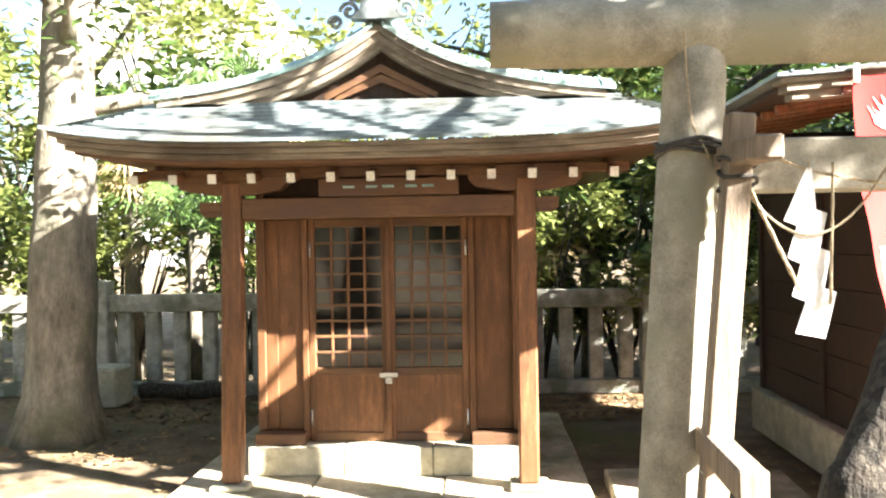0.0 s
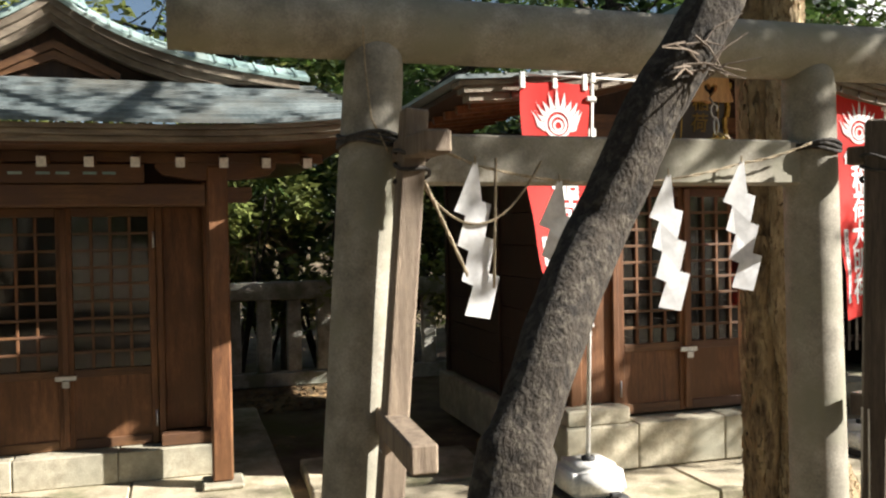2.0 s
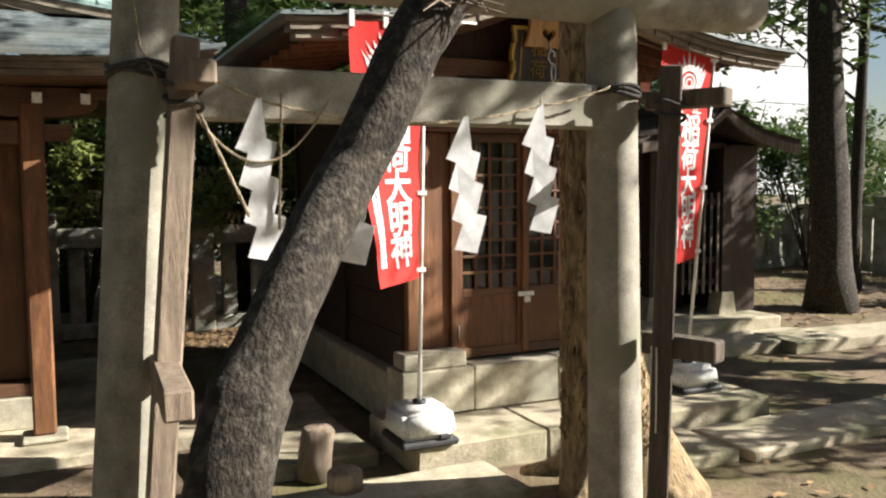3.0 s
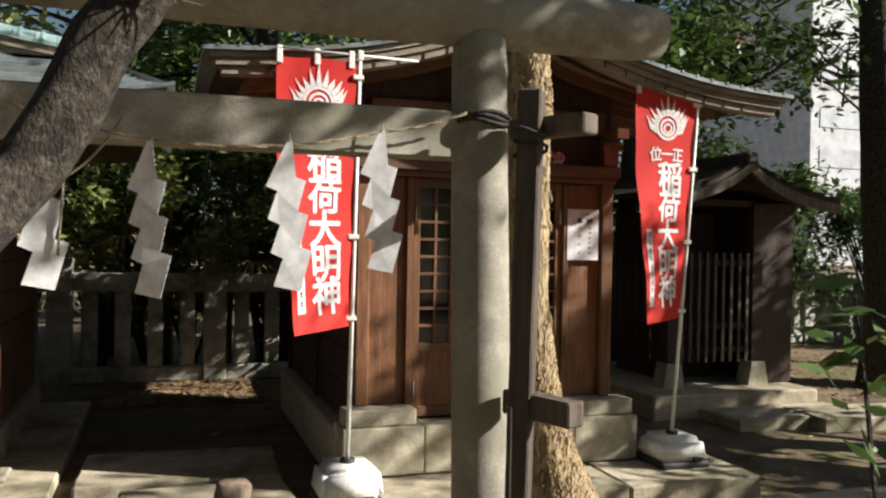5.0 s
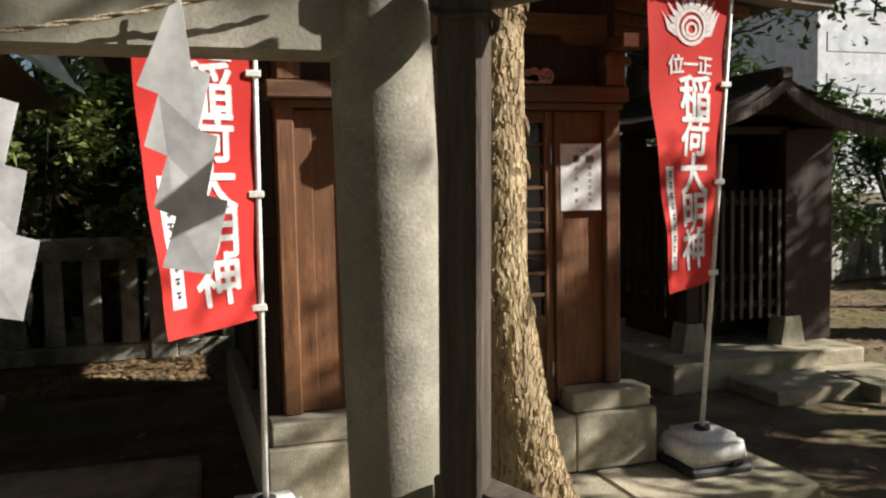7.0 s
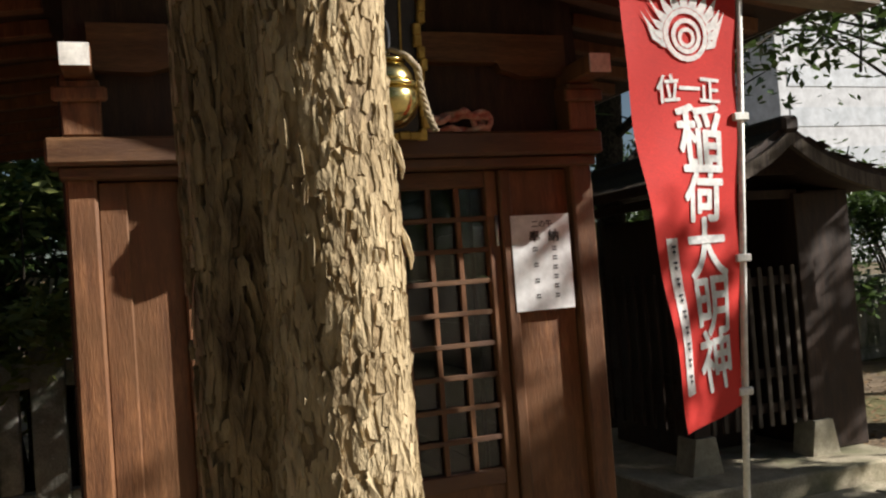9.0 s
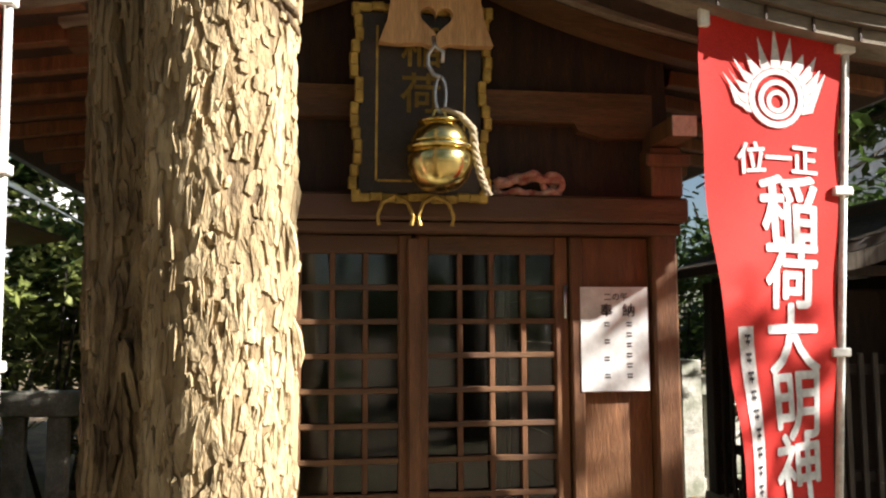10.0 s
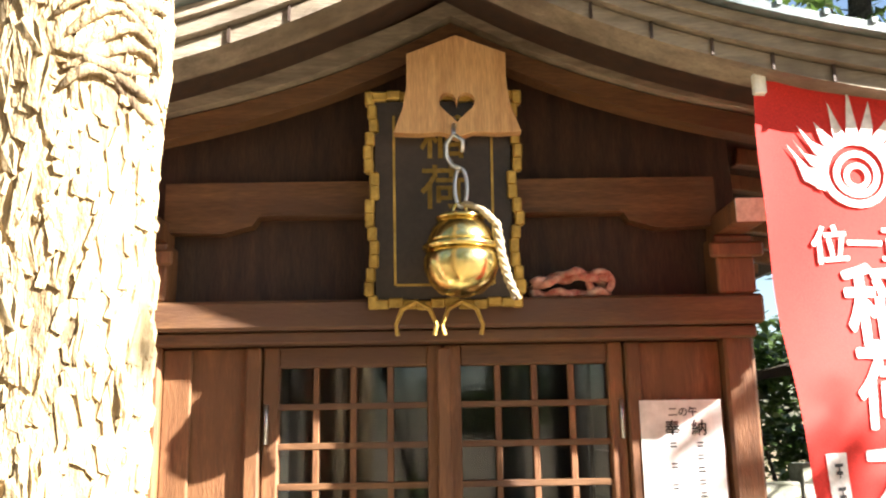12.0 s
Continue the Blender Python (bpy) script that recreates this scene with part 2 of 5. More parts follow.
def glyphs(text, size):
    """Vertices and faces of a line of writing in the built-in font, centred, in x and z."""
    cu = bpy.data.curves.new("writing", "FONT")
    cu.body, cu.size, cu.align_x, cu.align_y, cu.resolution_u = text, size, "CENTER", "CENTER", 3
    ob = bpy.data.objects.new("writing", cu)
    me = ob.to_mesh()
    vs, fs = [Vector((v.co.x, 0, v.co.y)) for v in me.vertices], [tuple(p.vertices) for p in me.polygons]
    ob.to_mesh_clear()
    bpy.data.objects.remove(ob)
    bpy.data.curves.remove(cu)
    return vs, fs


def raise_glyphs(text, size, place, bm=None, weight=0.012):
    """Writing laid on a surface: place(x, z) gives the point in the world."""
    bm = bm or bmesh.new()
    vs, fs = glyphs(text, size)
    w = size * weight
    for dx, dz in ((0, 0), (w, 0), (-w, 0), (0, w), (0, -w), (0.7 * w, 0.7 * w), (-0.7 * w, 0.7 * w), (0.7 * w, -0.7 * w), (-0.7 * w, -0.7 * w)) if weight else ((0, 0),):
        made = [bm.verts.new(place(v.x + dx, v.z + dz)) for v in vs]
        for f in fs:
            try:
                bm.faces.new([made[i] for i in f])
            except ValueError:
                pass
    return bm


def structure(name, bm, material, label="", category="", smooth=False):
    return tagged(part(name, bm, material, None, label, smooth), label, category, kind="structure")


# ---- ground ----
def ground_height(x, y):
    d = math.hypot(x - 2, y - 3)
    f = max(0.0, 1 - d / 25)
    return f * (0.035 * noise.noise(Vector((x * 0.5, y * 0.5, 3))) + 0.012 * noise.noise(Vector((x * 2.2, y * 2.2, 9)))) - 0.07


bm = bmesh.new()
ax = [-400, -150, -60, -30, -18] + [-12 + 0.25 * i for i in range(113)] + [20, 30, 60, 150, 400]
ay = [-400, -150, -60, -30, -18] + [-8 + 0.25 * i for i in range(97)] + [20, 30, 60, 150, 400]
grid = [[bm.verts.new((x, y, ground_height(x, y))) for x in ax] for y in ay]
for r0, r1 in zip(grid, grid[1:]):
    for k in range(len(ax) - 1):
        bm.faces.new((r0[k], r0[k + 1], r1[k + 1], r1[k]))
structure("ground", bm, "ground", "bare brown earth with patches of moss", "ground", True)


# ---- torii gate of stone ----
def torii():
    t = thing("torii", (1.4, 2.37, 0), "grey granite shrine gate with round posts, propped by old timbers", "torii gate")
    for x0, x1 in ((0.568, 0.712), (2.312, 2.265)):
        pts = [(x0 + (x1 - x0) * z / 2.1, 2.37, z) for z in (-0.05, 0.02, 0.3, 0.8, 1.3, 1.7, 2.0, 2.06, 2.09, 2.105)]
        part("post", tube(pts, [0.112, 0.106, 0.101, 0.096, 0.093, 0.091, 0.089, 0.084, 0.07, 0.045], 28, rough=0.025, seed=x0), "torii", t, smooth=True)
    n = 22
    xs = [0.12 + 2.81 * i / n for i in range(n + 1)]
    kp = [(x, 2.38, 2.14 + 0.008 * ((x - 1.52) / 1.4) ** 2) for x in xs]
    kr = [0.099] * (n + 1)
    kr[0], kr[-1] = 0.095, 0.088
    part("top_beam", tube(kp, kr, 28, rough=0.03, seed=4), "torii", t, "round granite top beam", smooth=True)
    part("tie_beam", box(0.72, 2.22, 2.325, 2.415, 1.672, 1.825, 0.008), "torii", t, "squared granite tie beam")
    for x, z in ((0.694, 1.815), (2.272, 1.815)):
        bm = bmesh.new()
        for k in range(3):
            ring = [(x + 0.1 * math.cos(a), 2.37 + 0.1 * math.sin(a), z - 0.012 * k + 0.008 * math.sin(3 * a + k)) for a in [2 * math.pi * i / 20 for i in range(21)]]
            tube(ring, 0.007, 6, bm)
        part("binding", bm, "cord_dark", t, "dark cord wound round the post", smooth=True)


torii()


def prop(base, top, low_end, high_end, label, wood="old"):
    """An upright timber before a gate post with two short arms."""
    t = thing("timber_prop", (base[0], base[1], 0), label, "timber prop", "props of the gate")
    b, e = Vector((*base, -0.03)), Vector((*top, 1.875))
    at = lambda z: b.lerp(e, (z + 0.03) / 1.905)
    part("upright", beam(b, e, 0.07, 0.07, 0.006), wood, t)
    lo, hi = at(low_end[2]), at(high_end[2])
    part("arm", beam(lo + Vector((0, 0.09, 0)), low_end, 0.07, 0.075, 0.006), wood, t)
    part("arm", beam(hi + Vector((0, 0.12, 0)), high_end, 0.075, 0.062, 0.006), wood, t)
    pts = [(hi.x + 0.05 * math.cos(a), hi.y + 0.05 * math.sin(a), 1.775 - 0.0032 * i + 0.006 * math.sin(2.3 * a)) for i, a in enumerate([0.5 * i for i in range(32)])]
    part("lashing", tube(pts, 0.006, 6), "cord_dark", t, "dark wire and cord lashing", smooth=True)
    part("bracket", box(lo.x - 0.041, lo.x - 0.037, lo.y - 0.02, lo.y + 0.015, 0.62, 0.92, 0.001), "steel", t, "perforated steel strap")
    return t


prop((0.622, 2.2), (0.783, 2.2), (0.69, 1.82, 0.985), (0.79, 1.99, 1.765), "grey weathered timber prop with arms, lashed to the gate")
prop((2.33, 2.17), (2.357, 2.15), (2.44, 1.985, 0.92), (2.49, 2.02, 1.765), "dark weathered timber prop with arms beside the gate", "shake")


def rope_line(points, r, name, material, label, category, twist=True):
    t = thing(name, points[0], label, category)
    bm = bmesh.new()
    dense = []
    for a, b in zip(points, points[1:]):
        a, b = Vector(a), Vector(b)
        k = max(2, int((b - a).length / 0.012))
        dense += [a.lerp(b, i / k) for i in range(k)]
    dense.append(Vector(points[-1]))
    for ph in ((0, math.pi) if twist else (0,)):
        tube([p + (Vector((0, math.cos(i * 0.7 + ph), math.sin(i * 0.7 + ph))) * r * 0.6 if twist else Vector((0, 0, 0))) for i, p in enumerate(dense)], r * (0.6 if twist else 1), 6, bm)
    part("cord", bm, material, t, smooth=True)
    return t


def sag(a, b, drop, n=10):
    a, b = Vector(a), Vector(b)
    return [a.lerp(b, i / n) - Vector((0, 0, drop * 4 * (i / n) * (1 - i / n))) for i in range(n + 1)]


hang = sag((0.83, 2.29, 1.795), (0.992, 2.295, 1.73), 0.0, 4) + sag((0.992, 2.295, 1.73), (1.928, 2.29, 1.74), 0.062, 14)[1:] + sag((1.928, 2.29, 1.74), (2.19, 2.265, 1.81), 0.01, 5)[1:]
rope_line(hang, 0.0045, "straw_rope", "rope", "thin twisted straw rope hung along the gate's beam", "rope")
rope_line(sag((1.06, 2.29, 1.75), (1.04, 2.27, 1.36), 0, 3), 0.006, "straw_tassel", "rope", "loose straw tassel hanging from the rope", "rope")
rope_line(sag((0.79, 2.27, 1.76), (0.95, 2.25, 1.4), 0, 3), 0.007, "straw_tassel", "rope", "loose slanting straw end hanging from the rope", "rope")
rope_line(sag((0.79, 2.28, 1.72), (1.2, 2.27, 1.74), 0.18, 16), 0.004, "loose_wire", "rope", "thin grey cord looping below the beam", "cord", False)
rope_line([(0.765, 2.26, 1.75), (0.76, 2.25, 1.68), (0.775, 2.25, 1.64), (0.765, 2.25, 1.58)], 0.008, "red_cord", "rope_red", "faded red and white cord end on the prop", "cord")
rope_line([(0.655, 2.27, 2.12), (0.66, 2.275, 2.0), (0.675, 2.275, 1.86), (0.72, 2.26, 1.76)], 0.003, "tie_string", "rope", "thin string hanging down the gate post", "string", False)


def shide(x, z, turn, size):
    """A zigzag strip of folded white paper hanging from the rope."""
    t = thing("paper_streamer", (x, 2.285, z), "white folded zigzag paper streamer hanging from a straw rope", "paper streamer", "streamers of the gate")
    c, s = math.cos(turn), math.sin(turn)
    right = [(0.008, 0.0), (0.02, -0.11), (0.05, -0.12), (0.027, -0.212), (0.058, -0.222), (0.036, -0.318), (0.07, -0.328), (0.038, -0.45)]
    left = [(-0.04, -0.435), (-0.014, -0.352), (-0.05, -0.336), (-0.024, -0.252), (-0.06, -0.236), (-0.034, -0.152), (-0.068, -0.138), (-0.006, 0.0)]
    bm = prism([(a * size, b * size) for a, b in right + left], -0.0006, 0.0006)
    bmesh.ops.triangulate(bm, faces=bm.faces[:])
    for v in bm.verts:
        px, fold = v.co.x, v.co.y + 0.003 * math.sin(v.co.z * 40)
        v.co = Vector((x + px * c - fold * s, 2.285 + px * s + fold * c, z + v.co.z))
    part("folded_strip", bm, "paper", t)
    part("string", tube([(x, 2.285, z - 0.005), (x, 2.287, z + 0.02)], 0.003, 6), "rope", t)


for x, z, turn, size in ((0.992, 1.735, 0.1, 1.05), (1.267, 1.68, -0.45, 0.98), (1.651, 1.70, -0.15, 0.98), (1.928, 1.746, -0.2, 0.96)):
    shide(x, z, turn, size)


# ---- trees ----
def leaf_cloud(centres, count, size, seed, flat=0.5):
    """Many small pointed leaves round given centres (x, y, z, radius)."""
    rnd = random.Random(seed)
    vs, fs = [], []
    for _ in range(count):
        cx, cy, cz, r = rnd.choice(centres)
        while True:
            d = Vector((rnd.uniform(-1, 1), rnd.uniform(-1, 1), rnd.uniform(-1, 1)))
            if 0.15 < d.length < 1:
                break
        p = Vector((cx, cy, cz)) + d * r * (0.7 + 0.5 * rnd.random())
        a = Vector((rnd.gauss(0, 1), rnd.gauss(0, 1), rnd.gauss(0, flat))).normalized()
        b = a.cross(Vector((rnd.gauss(0, 0.6), rnd.gauss(0, 0.6), 1))).normalized()
        s = size * rnd.uniform(0.6, 1.3)
        i = len(vs)
        vs += [p - a * s, p + b * s * 0.42, p + a * s, p - b * s * 0.42]
        fs.append((i, i + 1, i + 2, i + 3))
    return vs, fs


def leaves(name, parent, centres, count, size, seed, material):
    me = bpy.data.meshes.new(name)
    vs, fs = leaf_cloud(centres, count, size, seed)
    o = origin(parent)
    me.from_pydata([v - o for v in vs], [], fs)
    me.materials.append(M[material])
    ob = new(name, me)
    ob.parent = parent
    return ob


def crown_centres(at, spread, height, n, seed, r=(0.25, 0.6)):
    rnd = random.Random(seed)
    return [(at[0] + rnd.gauss(0, spread), at[1] + rnd.gauss(0, spread), at[2] + rnd.uniform(-height, height), rnd.uniform(*r)) for _ in range(n)]


def leaning_tree():
    t = thing("leaning_tree", (0.46, 1.45, 0), "slender dark rough-barked tree leaning through the gate's front", "tree")
    pts = [(0.58, 1.3, -0.05), (0.6, 1.31, 0.12), (0.64, 1.34, 0.45), (0.69, 1.38, 0.8), (0.735, 1.4, 0.98), (0.785, 1.44, 1.12), (0.845, 1.48, 1.22), (0.96, 1.57, 1.41), (1.05, 1.62, 1.53), (1.12, 1.62, 1.65), (1.19, 1.61, 1.8), (1.27, 1.6, 1.92), (1.35, 1.6, 2.05), (1.52, 1.66, 2.45), (1.62, 1.7, 2.9), (1.7, 1.7, 3.6), (1.72, 1.65, 4.4)]
    fine = []
    for a, b in zip(pts, pts[1:]):
        fine += [Vector(a).lerp(Vector(b), i / 6) for i in range(6)]
    n = len(fine)
    part("trunk", tube(fine, [max(0.028, (0.08 if p.z < 1.12 else 0.066) * (1 if p.z < 2 else 1 - 0.22 * (p.z - 2)) + (0.05 * max(0, 1 - i / 8))) for i, p in enumerate(fine)], 20, rough=0.16, seed=2), "bark_dark", t, smooth=True)
    rnd = random.Random(5)
    for _ in range(14):
        a = Vector((1.25 + rnd.uniform(-0.04, 0.05), 1.53, 1.9 + rnd.uniform(-0.05, 0.06)))
        d = Vector((rnd.uniform(-1, 1), rnd.uniform(-0.6, 0.0), rnd.uniform(-0.5, 0.9))).normalized()
        q = [a, a + d * 0.05 + Vector((0, 0, 0.01)), a + d * rnd.uniform(0.08, 0.15) + Vector((0, 0, rnd.uniform(-0.02, 0.02)))]
        part("twig", tube(q, [0.0035, 0.0025, 0.0012], 5), "old", t)
    for k in range(5):
        a = Vector((1.62 + 0.02 * k, 1.71, 2.9 + 0.3 * k))
        d = Vector((math.cos(k * 2.2), math.sin(k * 2.2), 0.7)).normalized()
        part("limb", tube([a, a + d * 0.6, a + d * 1.2 + Vector((0, 0, 0.3))], [0.03, 0.02, 0.008], 8), "bark_dark", t, smooth=True)
    leaves("crown", t, crown_centres((1.7, 1.5, 4.6), 0.75, 0.7, 16, 3), 1000, 0.055, 4, "leaf")


leaning_tree()


def bark_tree():
    t = thing("flaking_bark_tree", (2.75, 3.1, 0), "thick tree trunk with pale flaking bark before the shrine", "tree")
    ax2 = lambda z: (2.768 - 0.012 * max(0, z - 1.4) + 0.17 * max(0, 1.15 - z), 3.1)
    wob = lambda a, z: 1 + 0.055 * noise.noise(Vector((math.cos(a) * 1.6 + 7, math.sin(a) * 1.6, z * 2.5))) + 0.03 * noise.noise(Vector((math.cos(a) * 5, math.sin(a) * 5, z * 6)))
    rad = lambda z: 0.088 + 0.012 * max(0, 1.4 - z) + 0.34 * max(0, (0.75 - z)) ** 1.6 + (0.008 * math.exp(-((z - 2.0) / 0.1) ** 2))
    zs = [-0.05 + 0.035 * i for i in range(72)] + [2.6 + 0.2 * i for i in range(14)]
    bm = tube([(*ax2(z), z) for z in zs], [rad(z) * (1 if z < 2.6 else max(0.3, 1 - 0.25 * (z - 2.6))) for z in zs], 64)
    for v in bm.verts:
        cx, cy = ax2(v.co.z)
        k = wob(math.atan2(v.co.y - cy, v.co.x - cx), v.co.z)
        v.co.x, v.co.y = cx + (v.co.x - cx) * k, cy + (v.co.y - cy) * k
    part("trunk", bm, "bark", t, smooth=True)
    part("side_stem", tube([(2.73 - 0.0008 * k - 0.045 * min(1, k / 12), 3.2, -0.05 + 0.1 * k) for k in range(42)], [0.086 + 0.03 * max(0, 1 - k / 5) - 0.0005 * k for k in range(42)], 40, rough=0.16, seed=17), "bark", t, "second stem grown together behind, its plates toned for shade", smooth=True)
    # loose plates of bark, longer than wide, lifted at one edge
    rnd = random.Random(11)
    bm = bmesh.new()
    for _ in range(6000):
        z, a = rnd.uniform(0.25, 2.55), rnd.uniform(-math.pi, math.pi)
        cx, cy = ax2(z)
        r = rad(z) * wob(a, z)
        w, h = rnd.uniform(0.002, 0.008), rnd.uniform(0.008, 0.04) * rnd.uniform(0.5, 1)
        lift, tilt = rnd.uniform(0.0003, 0.008) * rnd.random(), rnd.uniform(-0.3, 0.3)
        out, side = Vector((math.cos(a), math.sin(a), 0)), Vector((-math.sin(a), math.cos(a), 0))
        c = Vector((cx, cy, z)) + out * (r + 0.001)
        up = (Vector((0, 0, 1)) + side * tilt).normalized()
        ps = [c - side * w - up * h * rnd.uniform(0.6, 1), c + side * w * 0.7 - up * h + out * lift * 0.6, c + side * w * 1.1 + up * h * 0.2 + out * lift, c + side * w * 0.4 + up * h, c - side * w + up * h * rnd.uniform(0.4, 0.9) + out * lift * 0.5]
        top = [bm.verts.new(p + out * 0.0018) for p in ps]
        low = [bm.verts.new(p - out * 0.006) for p in ps]
        bm.faces.new(top)
        for i in range(5):
            bm.faces.new((low[i], low[(i + 1) % 5], top[(i + 1) % 5], top[i]))
    tagged(part("bark", bm, "bark_flake", t, "small lifted plates of bark"), kind="stuff")
    # plates in the darker bark tone, since the front stem shades this one
    bm = bmesh.new()
    for _ in range(2600):
        z, a = rnd.uniform(0.3, 2.6), rnd.uniform(-3.1, 0.2)
        out, side = Vector((math.cos(a), math.sin(a), 0)), Vector((-math.sin(a), math.cos(a), 0))
        c = Vector((2.685 - 0.008 * z, 3.2, z)) + out * (0.084 + rnd.uniform(0, 0.006))
        w, h = rnd.uniform(0.003, 0.009), rnd.uniform(0.01, 0.045)
        up = (Vector((0, 0, 1)) + side * rnd.uniform(-0.25, 0.25)).normalized()
        ps = [c - side * w - up * h, c + side * w * 0.8 - up * h * 0.9, c + side * w + up * h * 0.4 + out * 0.003, c + up * h, c - side * w + up * h * 0.6]
        top, low = [bm.verts.new(p + out * 0.002) for p in ps], [bm.verts.new(p - out * 0.012) for p in ps]
        bm.faces.new(top)
        for i in range(5):
            bm.faces.new((low[i], low[(i + 1) % 5], top[(i + 1) % 5], top[i]))
    tagged(part("side_bark", bm, "bark", t, "ridged plates of bark on the second stem, shade put into their tone"), kind="stuff")
    for a, z in ((-0.3, 1.96), (-0.5, 1.62), (2.7, 1.97), (-0.2, 1.1), (-0.35, 1.5)):
        out, side = Vector((math.cos(a), math.sin(a), 0)), Vector((-math.sin(a), math.cos(a), 0))
        c = Vector((*ax2(z), z)) + out * rad(z)
        part("loose_flake", tube([c + Vector((0, 0, 0.03)), c + out * 0.012, c + out * 0.018 - Vector((0, 0, 0.025)), c + out * 0.016 - Vector((0, 0, 0.04))], [0.003, 0.006, 0.004, 0.001], 5), "bark_flake", t)
    # wrinkled burl below an old limb scar
    bm = bmesh.new()
    for k in range(17):
        z = 1.9 + 0.0125 * k
        cx, cy = ax2(z)
        a0 = -1.25 + 0.05 * math.sin(k * 1.9)
        pts = []
        for i in range(9):
            a = a0 + 0.13 * i
            zz = z + 0.012 * math.sin(i * 0.7 + k) - 0.004 * (i - 4) ** 2 * 0.3
            r = rad(zz) * wob(a, zz) + 0.004 + 0.004 * math.sin(k * 2.3 + i)
            pts.append((cx + r * math.cos(a), cy + r * math.sin(a), zz))
        tube(pts, [0.002, 0.005, 0.006, 0.0065, 0.006, 0.0065, 0.006, 0.005, 0.002], 6, bm)
    part("burl", bm, "bark", t, "wrinkled brown burl", smooth=True)
    for k in range(4):
        a = -2.6 + k * 1.5
        d = Vector((math.cos(a), math.sin(a), 0))
        b = Vector((2.82, 3.12, 0))
        part("root", tube([b + d * 0.1 + Vector((0, 0, 0.22)), b + d * 0.22 + Vector((0, 0, 0.1)), b + d * 0.36 + Vector((0, 0, 0.02)), b + d * 0.55 - Vector((0, 0, 0.04))], [0.07, 0.06, 0.045, 0.025], 12, rough=0.15, seed=k), "bark", t, smooth=True)
    for k in range(7):
        a = Vector((2.74, 3.1, 3.2 + 0.28 * k))
        d = Vector((math.cos(k * 2.4), math.sin(k * 2.4), 0.6)).normalized()
        part("limb", tube([a, a + d * 0.9, a + d * 2.0 + Vector((0, 0, 0.4))], [0.06, 0.04, 0.012], 8), "bark", t, smooth=True)
    leaves("crown", t, crown_centres((2.9, 3.0, 5.4), 1.2, 0.9, 22, 8, (0.3, 0.7)), 1800, 0.06, 9, "leaf")


bark_tree()


# ---- shrine buildings ----
def lattice_door(parent, x0, x1, y, z0, zm, z1, cols=4, rows=9, handle=True, hinge_left=True):
    """A door leaf: a framed lattice with glass behind it above a plain panel."""
    d = part("door", box(x0, x0 + 0.042, y, y + 0.04, z0, z1), "wood", parent)
    part("stile", box(x1 - 0.042, x1, y, y + 0.04, z0, z1), "wood", d)
    a, b = x0 + 0.042, x1 - 0.042
    for lo, hi in ((z0, z0 + 0.06), (zm - 0.05, zm), (z1 - 0.055, z1)):
        part("rail", box(a, b, y + 0.002, y + 0.038, lo, hi), "wood_h", d)
    part("panel", box(a, b, y + 0.014, y + 0.028, z0 + 0.06, zm - 0.05, 0), "wood", d)
    part("pane", box(a, b, y + 0.03, y + 0.034, zm, z1 - 0.055, 0), "glass", d, "clear glass").visible_shadow = False
    w, h = (b - a) / cols, (z1 - 0.055 - zm) / rows
    for i in range(1, cols):
        part("upright_slat", box(a + w * i - 0.008, a + w * i + 0.008, y + 0.008, y + 0.026, zm, z1 - 0.055, 0.0015), "wood", d)
    for j in range(1, rows):
        part("cross_slat", box(a, b, y + 0.005, y + 0.024, zm + h * j - 0.008, zm + h * j + 0.008, 0.0015), "wood_h", d)
    hx = x0 + 0.012 if hinge_left else x1 - 0.012
    for z in (z0 + 0.16, z1 - 0.2):
        part("hinge", tube([(hx, y - 0.006, z - 0.05), (hx, y - 0.006, z + 0.05)], 0.006, 8), "steel", d, smooth=True)
    return d


def front_wall(s, cx, y, half, door_half, z0, zm, z1, post=0.1):
    """Posts, side panels, jambs and the pair of lattice doors of a small shrine."""
    for sg in (-1, 1):
        xa, xb = sorted((cx + sg * (half - post), cx + sg * half))
        part("post", box(xa, xb, y - 0.035, y + 0.03, z0 + 0.08, z1 + 0.3, 0.008), "wood", s)
        xa, xb = sorted((cx + sg * (door_half + 0.04), cx + sg * (half - post)))
        part("side_panel", box(xa, xb, y + 0.005, y + 0.03, z0 + 0.08, z1), "wood", s)
        if sg < 0:
            part("panel_strip", box(*sorted((cx + sg * (half - post - 0.075), cx + sg * (half - post))), y - 0.01, y + 0.003, z0 + 0.09, z1 - 0.003), "wood", s)
        xa, xb = sorted((cx + sg * door_half, cx + sg * (door_half + 0.04)))
        part("jamb", box(xa, xb, y - 0.022, y + 0.04, z0 + 0.02, z1, 0.005), "wood", s)
    lattice_door(s, cx - door_half + 0.003, cx - 0.002, y - 0.005, z0, zm, z1, hinge_left=True)
    d = lattice_door(s, cx + 0.002, cx + door_half - 0.003, y - 0.005, z0, zm, z1, hinge_left=False)
    part("meeting_strip", box(cx - 0.018, cx + 0.018, y - 0.03, y - 0.006, z0 + 0.02, z1 - 0.01), "wood", d)
    part("latch", box(cx - 0.06, cx + 0.06, y - 0.042, y - 0.031, zm - 0.06, zm - 0.03, 0.003), "steel", d, "iron bolt latch")
    part("lock", box(cx - 0.02, cx + 0.025, y - 0.056, y - 0.043, zm - 0.1, zm - 0.055, 0.005), "steel", d, "small padlock")


def curve(cx, half, f, n=28, lift=0.0):
    return [(cx + half * (2 * i / n - 1), f(abs(half * (2 * i / n - 1))) + lift) for i in range(n + 1)]


